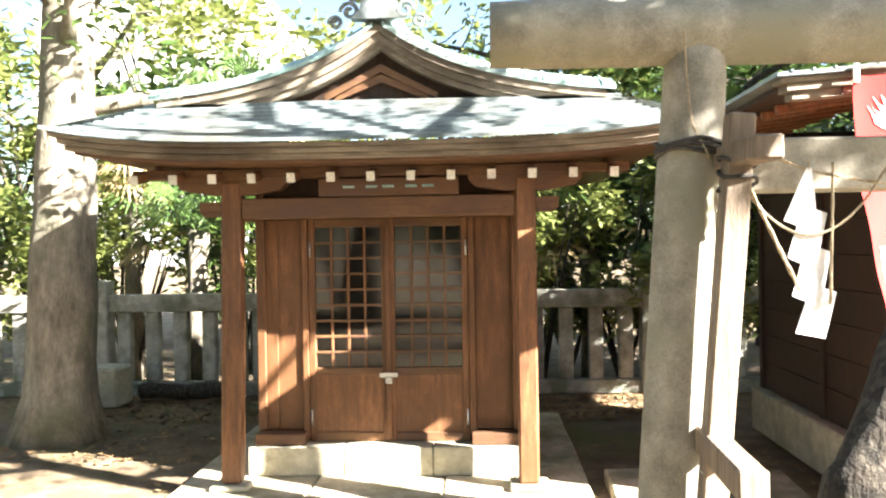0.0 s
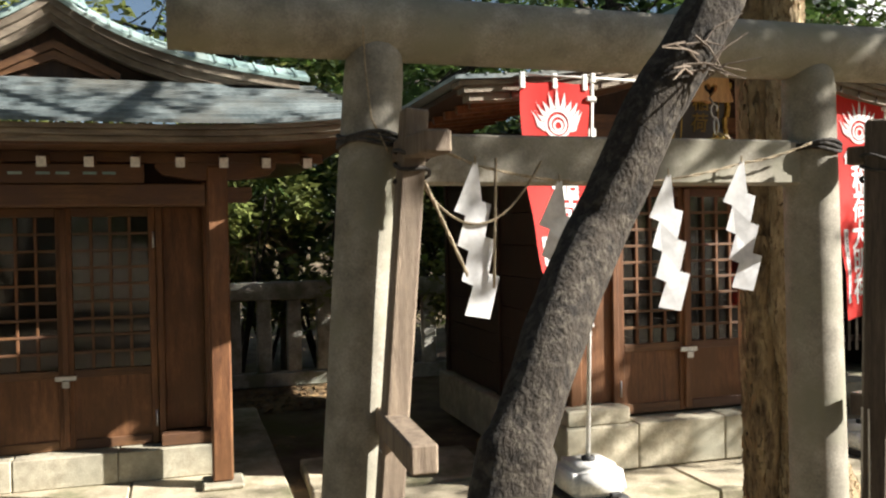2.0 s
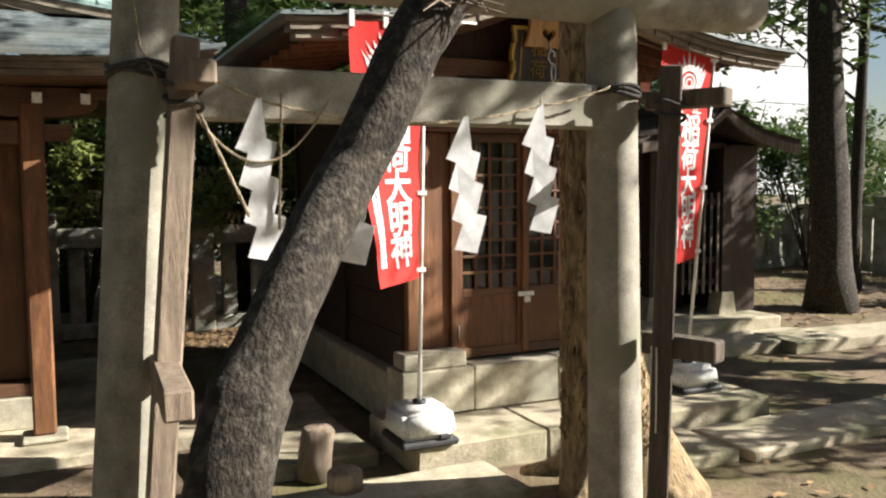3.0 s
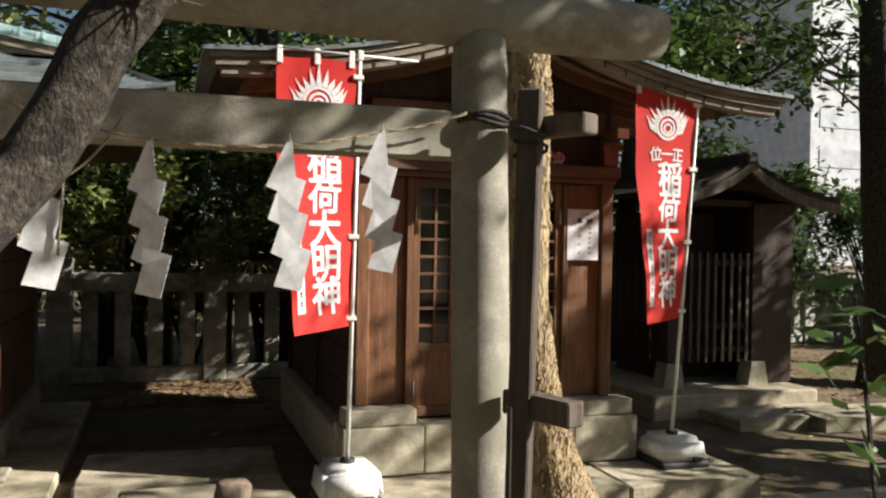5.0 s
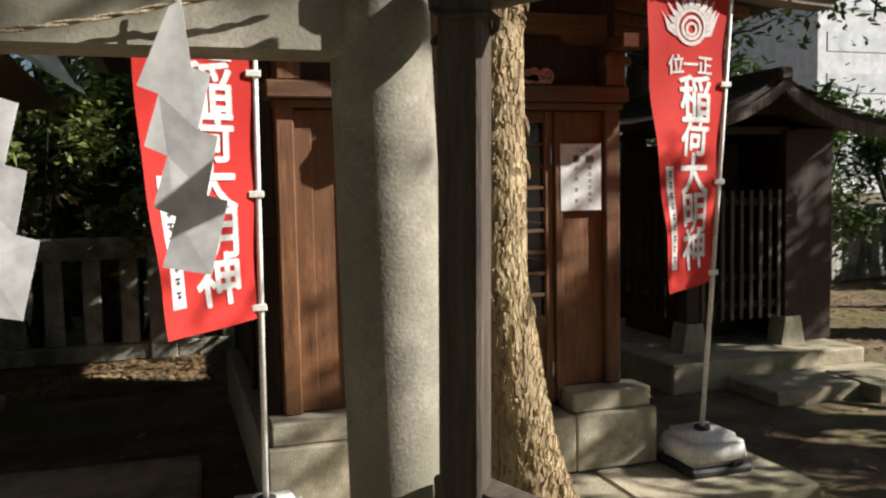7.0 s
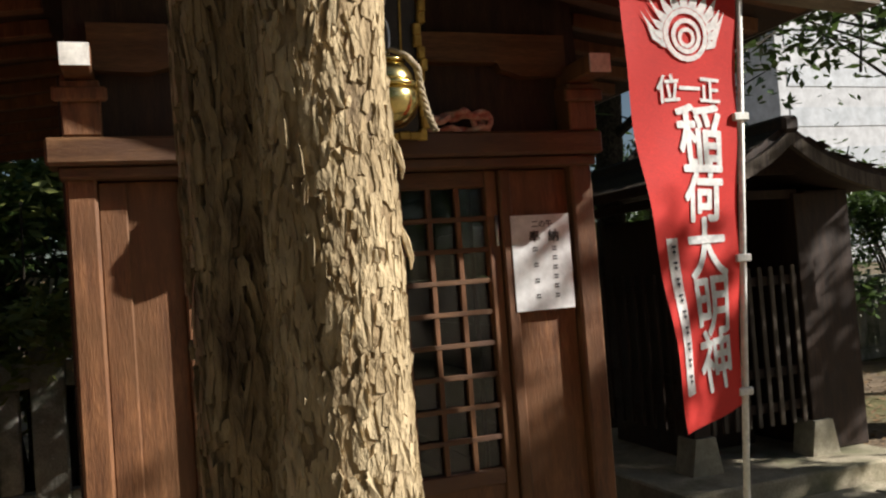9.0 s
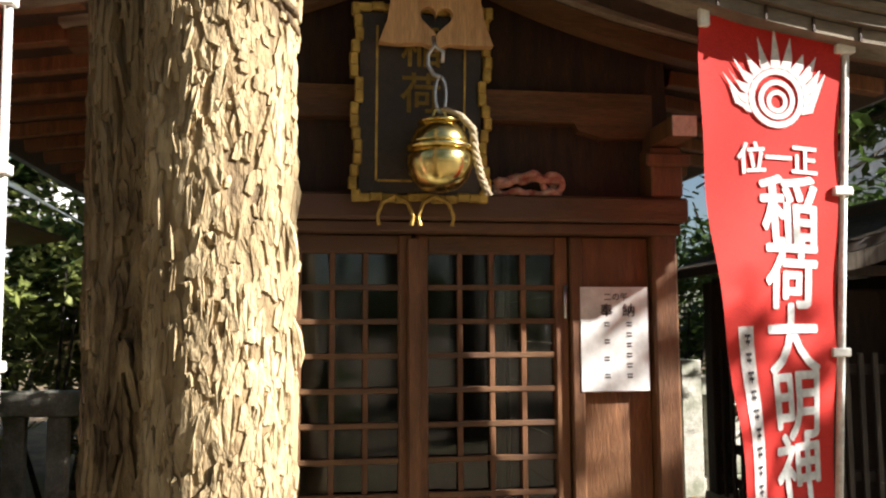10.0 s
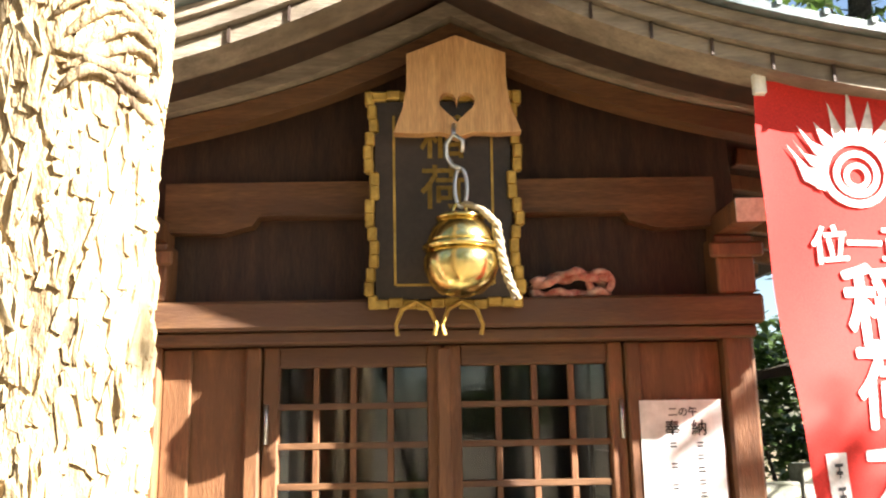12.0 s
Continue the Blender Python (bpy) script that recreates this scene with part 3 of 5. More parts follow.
def main_shrine():
    cx, y = 3.158, 4.53
    s = thing("inari_shrine", (cx, 5.6, 0), "small brown wooden shrine with lattice doors and a curved gable roof", "shrine")
    front_wall(s, cx, y, 0.816, 0.478, 0.39, 0.82, 1.785, 0.08)
    # stone footing and corner sills
    for xa, xb in ((2.27, 2.68), (3.66, 4.07)):
        part("sill_stone", box(xa, xb, 4.385, 4.56, 0.372, 0.468, 0.008), "stone", s)
    for xa, xb in ((2.25, 2.72), (2.724, 3.32), (3.324, 3.66), (3.664, 4.09)):
        part("footing_stone", box(xa, xb, 4.36, 4.62, 0.1, 0.37, 0.008), "stone", s)
    for x in (2.25, 3.89):
        part("footing_stone", box(x, x + 0.2, 4.624, 6.95, 0.0, 0.33, 0.008), "stone", s)
    # side walls of boards, back, floor and ceiling
    for x, xi in ((2.33, 2.35), (3.97, 3.99)):
        for k in range(8):
            z = 0.34 + 0.22 * k
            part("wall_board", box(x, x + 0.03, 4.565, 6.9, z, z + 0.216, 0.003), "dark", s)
        for yy in (5.6, 6.84):
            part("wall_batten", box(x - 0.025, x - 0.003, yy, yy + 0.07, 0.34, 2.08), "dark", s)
    # interior darkness is put into these colours, so the panes look dark
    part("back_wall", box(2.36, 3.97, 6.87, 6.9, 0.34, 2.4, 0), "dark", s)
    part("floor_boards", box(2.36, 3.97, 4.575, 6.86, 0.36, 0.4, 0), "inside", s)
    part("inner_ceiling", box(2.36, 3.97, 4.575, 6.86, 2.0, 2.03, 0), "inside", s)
    # beams across the front
    part("lintel_beam", box(2.3, 3.985, 4.425, 4.56, 1.82, 1.896, 0.008), "wood_h", s)
    part("moulding", box(2.33, 3.97, 4.455, 4.535, 1.787, 1.818, 0.004), "wood_h", s)
    # gable recess: its shade is part of the dark tone
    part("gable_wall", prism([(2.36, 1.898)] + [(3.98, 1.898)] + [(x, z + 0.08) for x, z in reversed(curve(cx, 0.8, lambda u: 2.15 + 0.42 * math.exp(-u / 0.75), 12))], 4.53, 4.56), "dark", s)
    part("tie_beam", prism([(cx - 0.74, 2.225), (cx - 0.74, 2.09), (cx - 0.58, 2.085), (cx - 0.53, 2.1), (cx - 0.505, 2.105), (cx - 0.49, 2.129), (cx + 0.49, 2.129), (cx + 0.505, 2.105), (cx + 0.53, 2.1), (cx + 0.58, 2.085), (cx + 0.74, 2.09), (cx + 0.74, 2.225)], 4.48, 4.528), "wood_h", s)
    part("tie_beam_edge", box(cx - 0.48, cx + 0.48, 4.472, 4.479, 2.131, 2.139, 0), "wood_h", s)
    for sg in (-1, 1):
        x = cx + sg * 0.762
        part("corner_post", box(x - 0.05, x + 0.05, 4.43, 4.528, 1.898, 2.052, 0.005), "wood", s)
        p = part("purlin", box(x - 0.037, x + 0.037, 4.3, 6.9, 2.054, 2.115, 0.005), "wood", s)
        part("painted_end", box(x - 0.036, x + 0.036, 4.294, 4.299, 2.055, 2.114, 0), "white_end", p, "white painted beam end")
        part("bearing_block", box(x - 0.07, x + 0.07, 4.41, 4.429, 1.99, 2.03, 0.006), "wood", s)
    # inner bargeboards in two steps
    f = lambda u: 2.15 + 0.42 * math.exp(-u / 0.75)
    part("inner_bargeboard", strip(curve(3.19, 0.98, f), curve(3.19, 0.98, f, lift=0.055), 4.36, 4.42), "wood_h", s)
    part("inner_bargeboard", strip(curve(3.19, 1.0, f, lift=0.06), curve(3.19, 1.0, f, lift=0.11), 4.33, 4.42), "barge", s)
    # roof: layered rake boards and the covering
    g = lambda u: 2.12 + 0.49 * math.exp(-u / 0.8) + 0.03 * max(0, u - 1.1)
    layers = ((0.0, 0.036, 3.99, "barge", 1.6), (0.04, 0.072, 3.97, "barge", 1.63), (0.076, 0.1, 3.955, "barge", 1.66), (0.104, 0.125, 3.93, "shingle", 1.69))
    # shadow behind the rake boards is painted as a dark underside
    roof = part("roof", strip(curve(cx, 1.6, g, 32, 0.07), curve(cx, 1.6, g, 32, 0.1), 4.1, 7.3), "dark", s, "underside boards, roof shadow put into their colour")
    for lo, hi, y0, mt, hw in layers:
        part("roof_layer", strip(curve(cx, hw, g, 32, lo), curve(cx, hw, g, 32, hi), y0, 4.095 if mt == "barge" else 7.4), mt, roof)
    for k in range(16):
        for sg in (-1, 1):
            u = 0.12 + 0.1 * k
            x = cx + sg * u
            part("seam", beam((x, 3.925, g(u) + 0.127), (x, 7.4, g(u) + 0.127), 0.012, 0.012, 0), "shingle", roof)
    for k in range(11):
        for sg in (-1, 1):
            u0 = 0.07 + 0.13 * k
            x = cx + sg * u0
            part("board_joint", beam((x, 3.986, g(u0) - 0.001), (x, 3.986, g(u0) + 0.037), 0.006, 0.006, 0), "dark", roof)
    part("ridge", box(cx - 0.07, cx + 0.07, 3.95, 7.4, g(0) + 0.1, g(0) + 0.3, 0.02), "shingle", roof)
    for sg in (-1, 1):
        for k in range(13):
            yy = 4.16 + 0.24 * k
            part("rafter", beam((cx + sg * 0.86, yy, g(0.86) + 0.04), (cx + sg * 1.46, yy, g(1.46) + 0.04), 0.045, 0.05, 0.003), "wood", roof)


main_shrine()


def small_shrine():
    cx, y = -0.49, 5.65
    s = thing("side_shrine", (cx, 6.3, 0.1), "brown wooden side shrine with lattice doors and a copper hip-and-gable roof", "shrine")
    front_wall(s, cx, y, 0.87, 0.53, 0.29, 0.777, 1.76, 0.06)
    for xa, xb in ((-1.36, -1.03), (0.05, 0.38)):
        part("sill", box(xa, xb, 5.53, 5.66, 0.292, 0.365, 0.006), "wood_h", s)
    for xa, xb in ((-1.4, -0.78), (-0.776, -0.2), (-0.196, 0.42)):
        part("footing_stone", box(xa, xb, 5.5, 5.8, 0.1, 0.288, 0.008), "stone", s)
    part("plinth", box(-1.38, 0.4, 5.805, 7.45, 0.1, 0.28, 0.01), "stone", s)
    for x in (-1.36, 0.33):
        for k in range(8):
            z = 0.29 + 0.2 * k
            part("wall_board", box(x, x + 0.03, 5.685, 7.4, z, z + 0.196, 0.003), "wood_h", s)
    # same darkened interior tones as in the main shrine
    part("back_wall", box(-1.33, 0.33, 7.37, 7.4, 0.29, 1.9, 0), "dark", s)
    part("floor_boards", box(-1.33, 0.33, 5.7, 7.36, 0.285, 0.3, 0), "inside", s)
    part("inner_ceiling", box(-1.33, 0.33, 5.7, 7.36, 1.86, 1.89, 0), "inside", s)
    part("head_beam", box(-1.38, 0.4, 5.6, 5.68, 1.762, 1.9, 0.005), "wood_h", s)
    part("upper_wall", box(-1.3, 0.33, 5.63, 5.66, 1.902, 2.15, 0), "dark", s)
    for x, lean in ((-1.39, -0.03), (0.4, 0.0)):
        part("porch_post", beam((x + lean, 5.25, 0.135), (x, 5.25, 1.985), 0.12, 0.12, 0.012), "wood", s)
        part("post_stone", box(x + lean - 0.12, x + lean + 0.12, 5.13, 5.37, 0.1, 0.133, 0.012), "stone", s)
        sg = 1 if x > -0.5 else -1
        part("beam_end", prism([(x + sg * 0.062, 1.77), (x + sg * 0.17, 1.77), (x + sg * 0.2, 1.8), (x + sg * 0.2, 1.86), (x + sg * 0.062, 1.86)], 5.21, 5.29), "wood_h", s)
        part("bracket_arm", prism([(x - 0.34, 1.97), (x - 0.3, 1.93), (x - 0.12, 1.9), (x + 0.12, 1.9), (x + 0.3, 1.93), (x + 0.34, 1.97), (x + 0.34, 2.0), (x - 0.34, 2.0)], 5.2, 5.3), "wood_h", s)
        part("tie", beam((x, 5.31, 1.8), (x, 5.62, 1.8), 0.07, 0.1), "wood", s)
    part("porch_beam", box(-1.328, 0.338, 5.2, 5.3, 1.755, 1.88, 0.008), "wood_h", s)
    part("name_board", box(-0.85, 0.0, 5.19, 5.22, 1.884, 1.99, 0.005), "wood_h", s)
    for k in range(5):
        xx = -0.7 + 0.12 * k + 0.02 * (k % 2)
        part("worn_writing", box(xx, xx + 0.07, 5.186, 5.189, 1.93, 1.945, 0), "copper", s, "worn green lettering bar")
    # rafters with white ends
    part("eave_purlin", box(-2.0, 1.02, 5.19, 5.31, 2.002, 2.06, 0.005), "wood_h", s)
    for k in range(13):
        x = -1.93 + 0.2365 * k
        r = part("rafter", beam((x, 5.05, 1.99), (x, 5.65, 2.1), 0.048, 0.055, 0.003), "wood", s)
        part("painted_end", beam((x, 5.04, 1.988), (x, 5.049, 1.9897), 0.049, 0.056, 0), "white_end", r, "white painted rafter end")
    # eave: layered edge with lifted corners, and the courses of the front slope
    lift = lambda x: 0.1 * (abs(x - cx) / 1.86) ** 4
    roof = part("roof", strip([(cx + 1.7 * (i / 15 - 1), 2.06 + lift(cx + 1.7 * (i / 15 - 1))) for i in range(31)], [(cx + 1.7 * (i / 15 - 1), 2.075 + lift(cx + 1.7 * (i / 15 - 1))) for i in range(31)], 4.85, 7.9), "wood_h", s, "brown underside boards")
    def edge(lo, hi, y0, y1, hw, mt):
        xs = [cx + hw * (i / 15 - 1) for i in range(31)]
        part("eave_layer", strip([(x, 2.075 + lift(x) + lo) for x in xs], [(x, 2.075 + lift(x) + hi) for x in xs], y0, y1), mt, roof)
    edge(0.0, 0.03, 4.83, 4.95, 1.75, "barge")
    edge(0.033, 0.062, 4.8, 4.95, 1.78, "barge")
    edge(0.065, 0.09, 4.775, 4.95, 1.82, "barge")
    n = 11
    for k in range(n):
        y0, y1 = 4.745 + 0.66 * k / n, 4.745 + 0.66 * (k + 1) / n
        z0, z1 = 2.168 + 0.33 * (k / n) ** 1.15, 2.168 + 0.33 * ((k + 1) / n) ** 1.15
        hw = 1.86 - 0.4 * (k / n)
        m2 = 30
        bm = bmesh.new()
        rows = []
        for i in range(m2 + 1):
            x = cx + hw * (2 * i / m2 - 1)
            li = lift(x) * (1 - k / n) ** 1.5
            rows.append([bm.verts.new(p) for p in ((x, y0, z0 + li), (x, y0, z0 + li + 0.021), (x, y1 + 0.02, z1 + li + 0.006), (x, y1 + 0.02, z1 + li - 0.01))])
        for r0, r1 in zip(rows, rows[1:]):
            for q in range(4):
                bm.faces.new((r0[q], r0[(q + 1) % 4], r1[(q + 1) % 4], r1[q]))
        bm.faces.new(rows[0][::-1])
        bm.faces.new(rows[-1])
        bmesh.ops.recalc_face_normals(bm, faces=bm.faces)
        part("shingle_course", bm, "shingle", roof)
    # side slopes
    for sg in (-1, 1):
        bm = bmesh.new()
        q = [bm.verts.new(p) for p in ((cx + sg * 1.86, 4.76, 2.27), (cx + sg * 1.46, 5.4, 2.5), (cx + sg * 1.3, 7.6, 2.55), (cx + sg * 1.86, 7.9, 2.2))]
        bm.faces.new(q)
        bmesh.ops.solidify(bm, geom=bm.faces[:], thickness=0.02)
        part("side_slope", bm, "shingle", roof)
    # gable: copper covering, thick bargeboards, dark inner wall with small pediment
    f = lambda u: 2.46 + 0.5 * math.exp(-u / 0.65)
    part("copper_roof", strip(curve(cx, 1.4, f, 36, 0.1), curve(cx, 1.4, f, 36, 0.125), 5.62, 7.7), "copper", roof, "pale green copper sheets")
    for sg in (-1, 1):
        for k in range(12):
            bm = bmesh.new()
            for q in range(4):
                u0 = 0.03 + 0.119 * k + 0.0292 * q
                u1 = u0 + 0.0292
                vs = [bm.verts.new((cx + sg * u, yy, f(u) + dz)) for u, yy, dz in ((u0, 5.3, 0.02), (u1, 5.3, 0.02), (u1 - 0.01, 5.43, 0.085), (u0 - 0.01, 5.43, 0.085))]
                bm.faces.new(vs)
                bm.faces.new([vs[3], vs[2], bm.verts.new((cx + sg * (u1 - 0.02), 5.63, f(u1) + 0.126)), bm.verts.new((cx + sg * (u0 - 0.02), 5.63, f(u0) + 0.126))])
                bm.faces.new([vs[1], vs[0], bm.verts.new((cx + sg * u0, 5.302, f(u0) - 0.003)), bm.verts.new((cx + sg * u1, 5.302, f(u1) - 0.003))])
            part("copper_sheet", bm, "copper", roof)
    for k in range(12):
        for sg in (-1, 1):
            u = 0.08 + 0.118 * k
            part("copper_seam", beam((cx + sg * u, 5.295, f(u) + 0.02), (cx + sg * (u - 0.01), 5.44, f(u) + 0.092), 0.014, 0.012, 0), "copper", roof)
    for lo, hi, y0, hw in ((-0.05, -0.003, 5.32, 1.4), (-0.098, -0.053, 5.345, 1.25), (-0.14, -0.1, 5.37, 1.05)):
        part("bargeboard", strip(curve(cx, hw, f, 36, lo), curve(cx, hw, f, 36, hi), y0, 5.5), "barge", roof)
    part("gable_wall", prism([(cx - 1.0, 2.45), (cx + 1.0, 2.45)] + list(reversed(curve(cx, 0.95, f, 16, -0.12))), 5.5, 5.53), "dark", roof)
    for d, y0 in ((0.0, 5.44), (0.06, 5.46)):
        part("pediment", strip([(cx - 0.36 + d, 2.5), (cx, 2.68 - d), (cx + 0.36 - d, 2.5)], [(cx - 0.36 + d, 2.545), (cx, 2.73 - d), (cx + 0.36 - d, 2.545)], y0, 5.5), "wood_h", roof)
    # ridge end ornament with scrolls
    ridge = part("ridge_ornament", prism([(cx - 0.16, 2.975), (cx - 0.1, 3.04), (cx - 0.08, 3.3), (cx + 0.08, 3.3), (cx + 0.1, 3.04), (cx + 0.16, 2.975)], 5.27, 5.36), "shingle", roof)
    part("ridge_cap", box(cx - 0.09, cx + 0.09, 5.362, 7.7, 2.96, 3.2, 0.02), "copper", roof)
    for sg in (-1, 1):
        for cxx, cz, r0 in ((0.17, 3.03, 0.06), (0.26, 2.96, 0.045), (0.15, 3.13, 0.05)):
            pts = [(cx + sg * (cxx + r0 * (1 - a / 11) * math.cos(a)), 5.31, cz + r0 * (1 - a / 11) * math.sin(a)) for a in [0.45 * i for i in range(20)]]
            part("scroll", tube(pts, 0.014, 6), "shingle", ridge, smooth=True)
    s.location, s.scale = (-0.581, 6.332, 0.0), (1.04, 1.04, 1.04)


small_shrine()

# ---- stone platforms, path slabs ----
def stone_slab(name, label, x0, x1, y0, y1, z1, z0=-0.08, material="slab", turn=0.0, seed=0):
    rnd = random.Random(seed)
    m = pose((x0 + x1) / 2, (y0 + y1) / 2, 0, 0, 0, turn)
    hx, hy = (x1 - x0) / 2, (y1 - y0) / 2
    bm = box(-hx, hx, -hy, hy, z0, z1, 0.012)
    bmesh.ops.subdivide_edges(bm, edges=[e for e in bm.edges if e.calc_length() > 0.3], cuts=4, use_grid_fill=True)
    for v in bm.verts:
        v.co += Vector((rnd.uniform(-1, 1), rnd.uniform(-1, 1), rnd.uniform(-0.4, 0.4))) * 0.006
    bmesh.ops.transform(bm, matrix=m, verts=bm.verts)
    t = thing(name, ((x0 + x1) / 2, (y0 + y1) / 2, z0), label, "stone slab", name + "s")
    part("slab", bm, material, t)


for x0, x1 in ((2.13, 2.93), (2.935, 3.75), (3.755, 4.62)):
    stone_slab("step_slab", "pale worn stone step slab before the shrine", x0, x1, 3.86, 4.62, 0.09, -0.12, seed=int(x0 * 9))
for x0, x1 in ((-1.92, -1.05), (-1.045, -0.2), (-0.195, 0.73)):
    stone_slab("platform_slab", "pale worn stone platform slab of the side shrine", x0, x1, 4.84, 7.6, 0.0, -0.12, seed=int(x0 * 9 + 50))
stone_slab("path_slab", "long worn stone paving slab in the earth", 1.25, 2.5, 3.3, 3.78, 0.0, turn=2, seed=3)
stone_slab("path_slab", "long worn stone paving slab in the earth", 2.95, 3.85, 3.32, 3.8, 0.0, turn=1, seed=4)
stone_slab("path_slab", "long worn stone paving slab in the earth", 3.9, 5.6, 3.3, 3.8, -0.01, turn=1, seed=5)
stone_slab("path_slab", "grey stone paving slab in the earth", 6.4, 9.0, 5.2, 5.75, 0.04, turn=-4, seed=6)
stone_slab("path_slab", "grey stone paving slab in the earth", 1.1, 2.0, 4.1, 4.75, 0.02, turn=2, seed=8)
stone_slab("path_slab", "grey stone paving slab in the earth", 0.85, 2.0, 4.85, 5.6, 0.02, turn=-2, seed=9)


def stump(x, y, h, r, lean, label):
    t = thing("wooden_stake", (x, y, 0), label, "stake", "stakes by the tree")
    part("stake", tube([(x, y, -0.05), (x + lean * 0.5, y, h * 0.5), (x + lean, y, h - 0.015), (x + lean, y, h)], [r, r, r * 0.98, r * 0.75], 14, rough=0.08, seed=x), "old", t, smooth=True)


stump(1.62, 4.05, 0.22, 0.09, 0.03, "short round weathered wooden stake in the ground")
stump(1.68, 3.7, 0.1, 0.09, 0.0, "low round weathered wooden stake in the ground")


t = thing("stone_block", (-3.8, 8.3, 0), "rough grey stone block beside the old tree", "stone block")
part("block", box(-4.02, -3.6, 8.12, 8.5, -0.05, 0.36, 0.03), "stone", t)
t = thing("old_log", (-2.95, 8.55, 0), "dark weathered log lying before the stone fence", "log")
part("log", tube([(-3.55 + 0.1 * k, 8.58, 0.05 + 0.008 * math.sin(k)) for k in range(12)], [0.08 + 0.006 * math.sin(k * 2.1) for k in range(12)], 14, rough=0.15, seed=5), "bark_dark", t, smooth=True)


# ---- banners ----
def banner(base, top, width, swing, label, leader):
    """A tall red banner on a white pole with a cross arm, in a white water-filled foot."""
    bx, by, bz = base
    t = thing("banner_stand", (bx, by, 0.09), label, "banner", "banners by the shrine")
    b, tp = Vector(base), Vector(top)
    w = 0.165
    bm = box(bx - w, bx + w, by - w, by + w, 0.125, bz - 0.005, 0.0)
    for v in bm.verts:
        if v.co.z > 0.21:
            v.co.x, v.co.y = bx + (v.co.x - bx) * 0.86, by + (v.co.y - by) * 0.86
    bmesh.ops.bevel(bm, geom=bm.edges[:], offset=0.035, segments=4, affect="EDGES")
    foot = part("foot", bm, "white", t, "white plastic water tank foot", smooth=True)
    part("foot_plate", box(bx - w, bx + w, by - w, by + w, 0.091, 0.13, 0.012), "black", t, "black plastic rim")
    part("collar", tube([(bx, by, bz - 0.012), (bx, by, bz + 0.014)], 0.038, 16), "black", foot, "black screw collar", smooth=True)
    part("filler_cap", box(bx + 0.05, bx + 0.11, by - w - 0.004, by - w + 0.02, 0.132, 0.155, 0.004), "black", foot)
    part("pole", tube([b, b.lerp(tp, 0.5), tp + (tp - b) * 0.004], [0.0115, 0.0105, 0.009], 12), "white", t, smooth=True)
    arm = tp + Vector((0, 0, -0.004))
    part("cross_arm", tube([arm + Vector((-width - 0.02, 0, 0.006)), arm + Vector((0.3, 0, -0.004))], 0.006, 8), "white", t, smooth=True)
    part("arm_joint", box(tp.x - 0.014, tp.x + 0.014, tp.y - 0.014, tp.y + 0.014, tp.z - 0.03, tp.z + 0.02, 0.004), "white", t)
    height = tp.z - 0.035 - 0.985

    def place(u, v, off=0.0):
        """u: from the free edge (0) to the pole (1); v: from the top (0) to the foot (1)."""
        s = v ** 1.3
        vec = Vector((-width, 0, 0)).lerp(Vector((swing[0], swing[1], 0)), s)
        ln = vec.length
        vec = vec * (width / ln)
        z = tp.z - 0.035 - v * height
        p = b.lerp(tp, (z - b.z) / (tp.z - b.z)) + Vector((-0.016, 0, 0)) + vec * (1 - u)
        nrm = vec.cross(Vector((0, 0, 1))).normalized()
        wave = 0.012 * math.sin(u * 5 + v * 7) * (1 - u) + 0.006 * math.sin(v * 21 + u * 3) * (1 - u * 0.5)
        p += nrm * (wave + off)
        p.z -= 0.02 * (1 - u) * s + 0.004 * math.sin(u * 9.4) * (1 - v)
        return p
    cloth = bmesh.new()
    nu, nv = 14, 46
    g = [[cloth.verts.new(place(i / nu, j / nv)) for i in range(nu + 1)] for j in range(nv + 1)]
    for r0, r1 in zip(g, g[1:]):
        for k in range(nu):
            cloth.faces.new((r0[k], r0[k + 1], r1[k + 1], r1[k]))
    side = 1 if (place(0.5, 0.1, 0.01) - place(0.5, 0.1)).y < 0 else -1
    sheet = part("cloth", cloth, "red", t, "red cloth with white writing", smooth=True)
    on = lambda cu, cv: (lambda x, z: place(cu + x / width, cv - z / height, side * 0.004))
    def write(text, size, cu, cv):
        part("writing", raise_glyphs(text, size, on(cu, cv), weight=0.022), "ink_white", sheet, "white printed characters")
    for text, cv in (("稲", 0.39), ("荷", 0.515), ("大", 0.64), ("明", 0.765), ("神", 0.885)):
        write(text, 0.19, 0.6, cv)
    for text, cu in (("位", 0.33), ("一", 0.53), ("正", 0.73)):
        write(text, 0.085, cu, 0.285)
    # flaming jewel crest as rings and petals
    def ring(cu, cv, r0, r1, a0=0.0, a1=2 * math.pi, n=20, squash=1.0):
        bm = bmesh.new()
        put = on(cu, cv)
        rows = [[bm.verts.new(put(r * math.cos(a0 + (a1 - a0) * i / n), squash * r * math.sin(a0 + (a1 - a0) * i / n))) for r in (r0, r1)] for i in range(n + 1)]
        for q0, q1 in zip(rows, rows[1:]):
            bm.faces.new((q0[0], q1[0], q1[1], q0[1]))
        part("crest_ring", bm, "ink_white", sheet)
    ring(0.52, 0.165, 0.062, 0.078)
    ring(0.52, 0.168, 0.038, 0.052)
    ring(0.52, 0.172, 0.018, 0.03)
    put = on(0.52, 0.165)
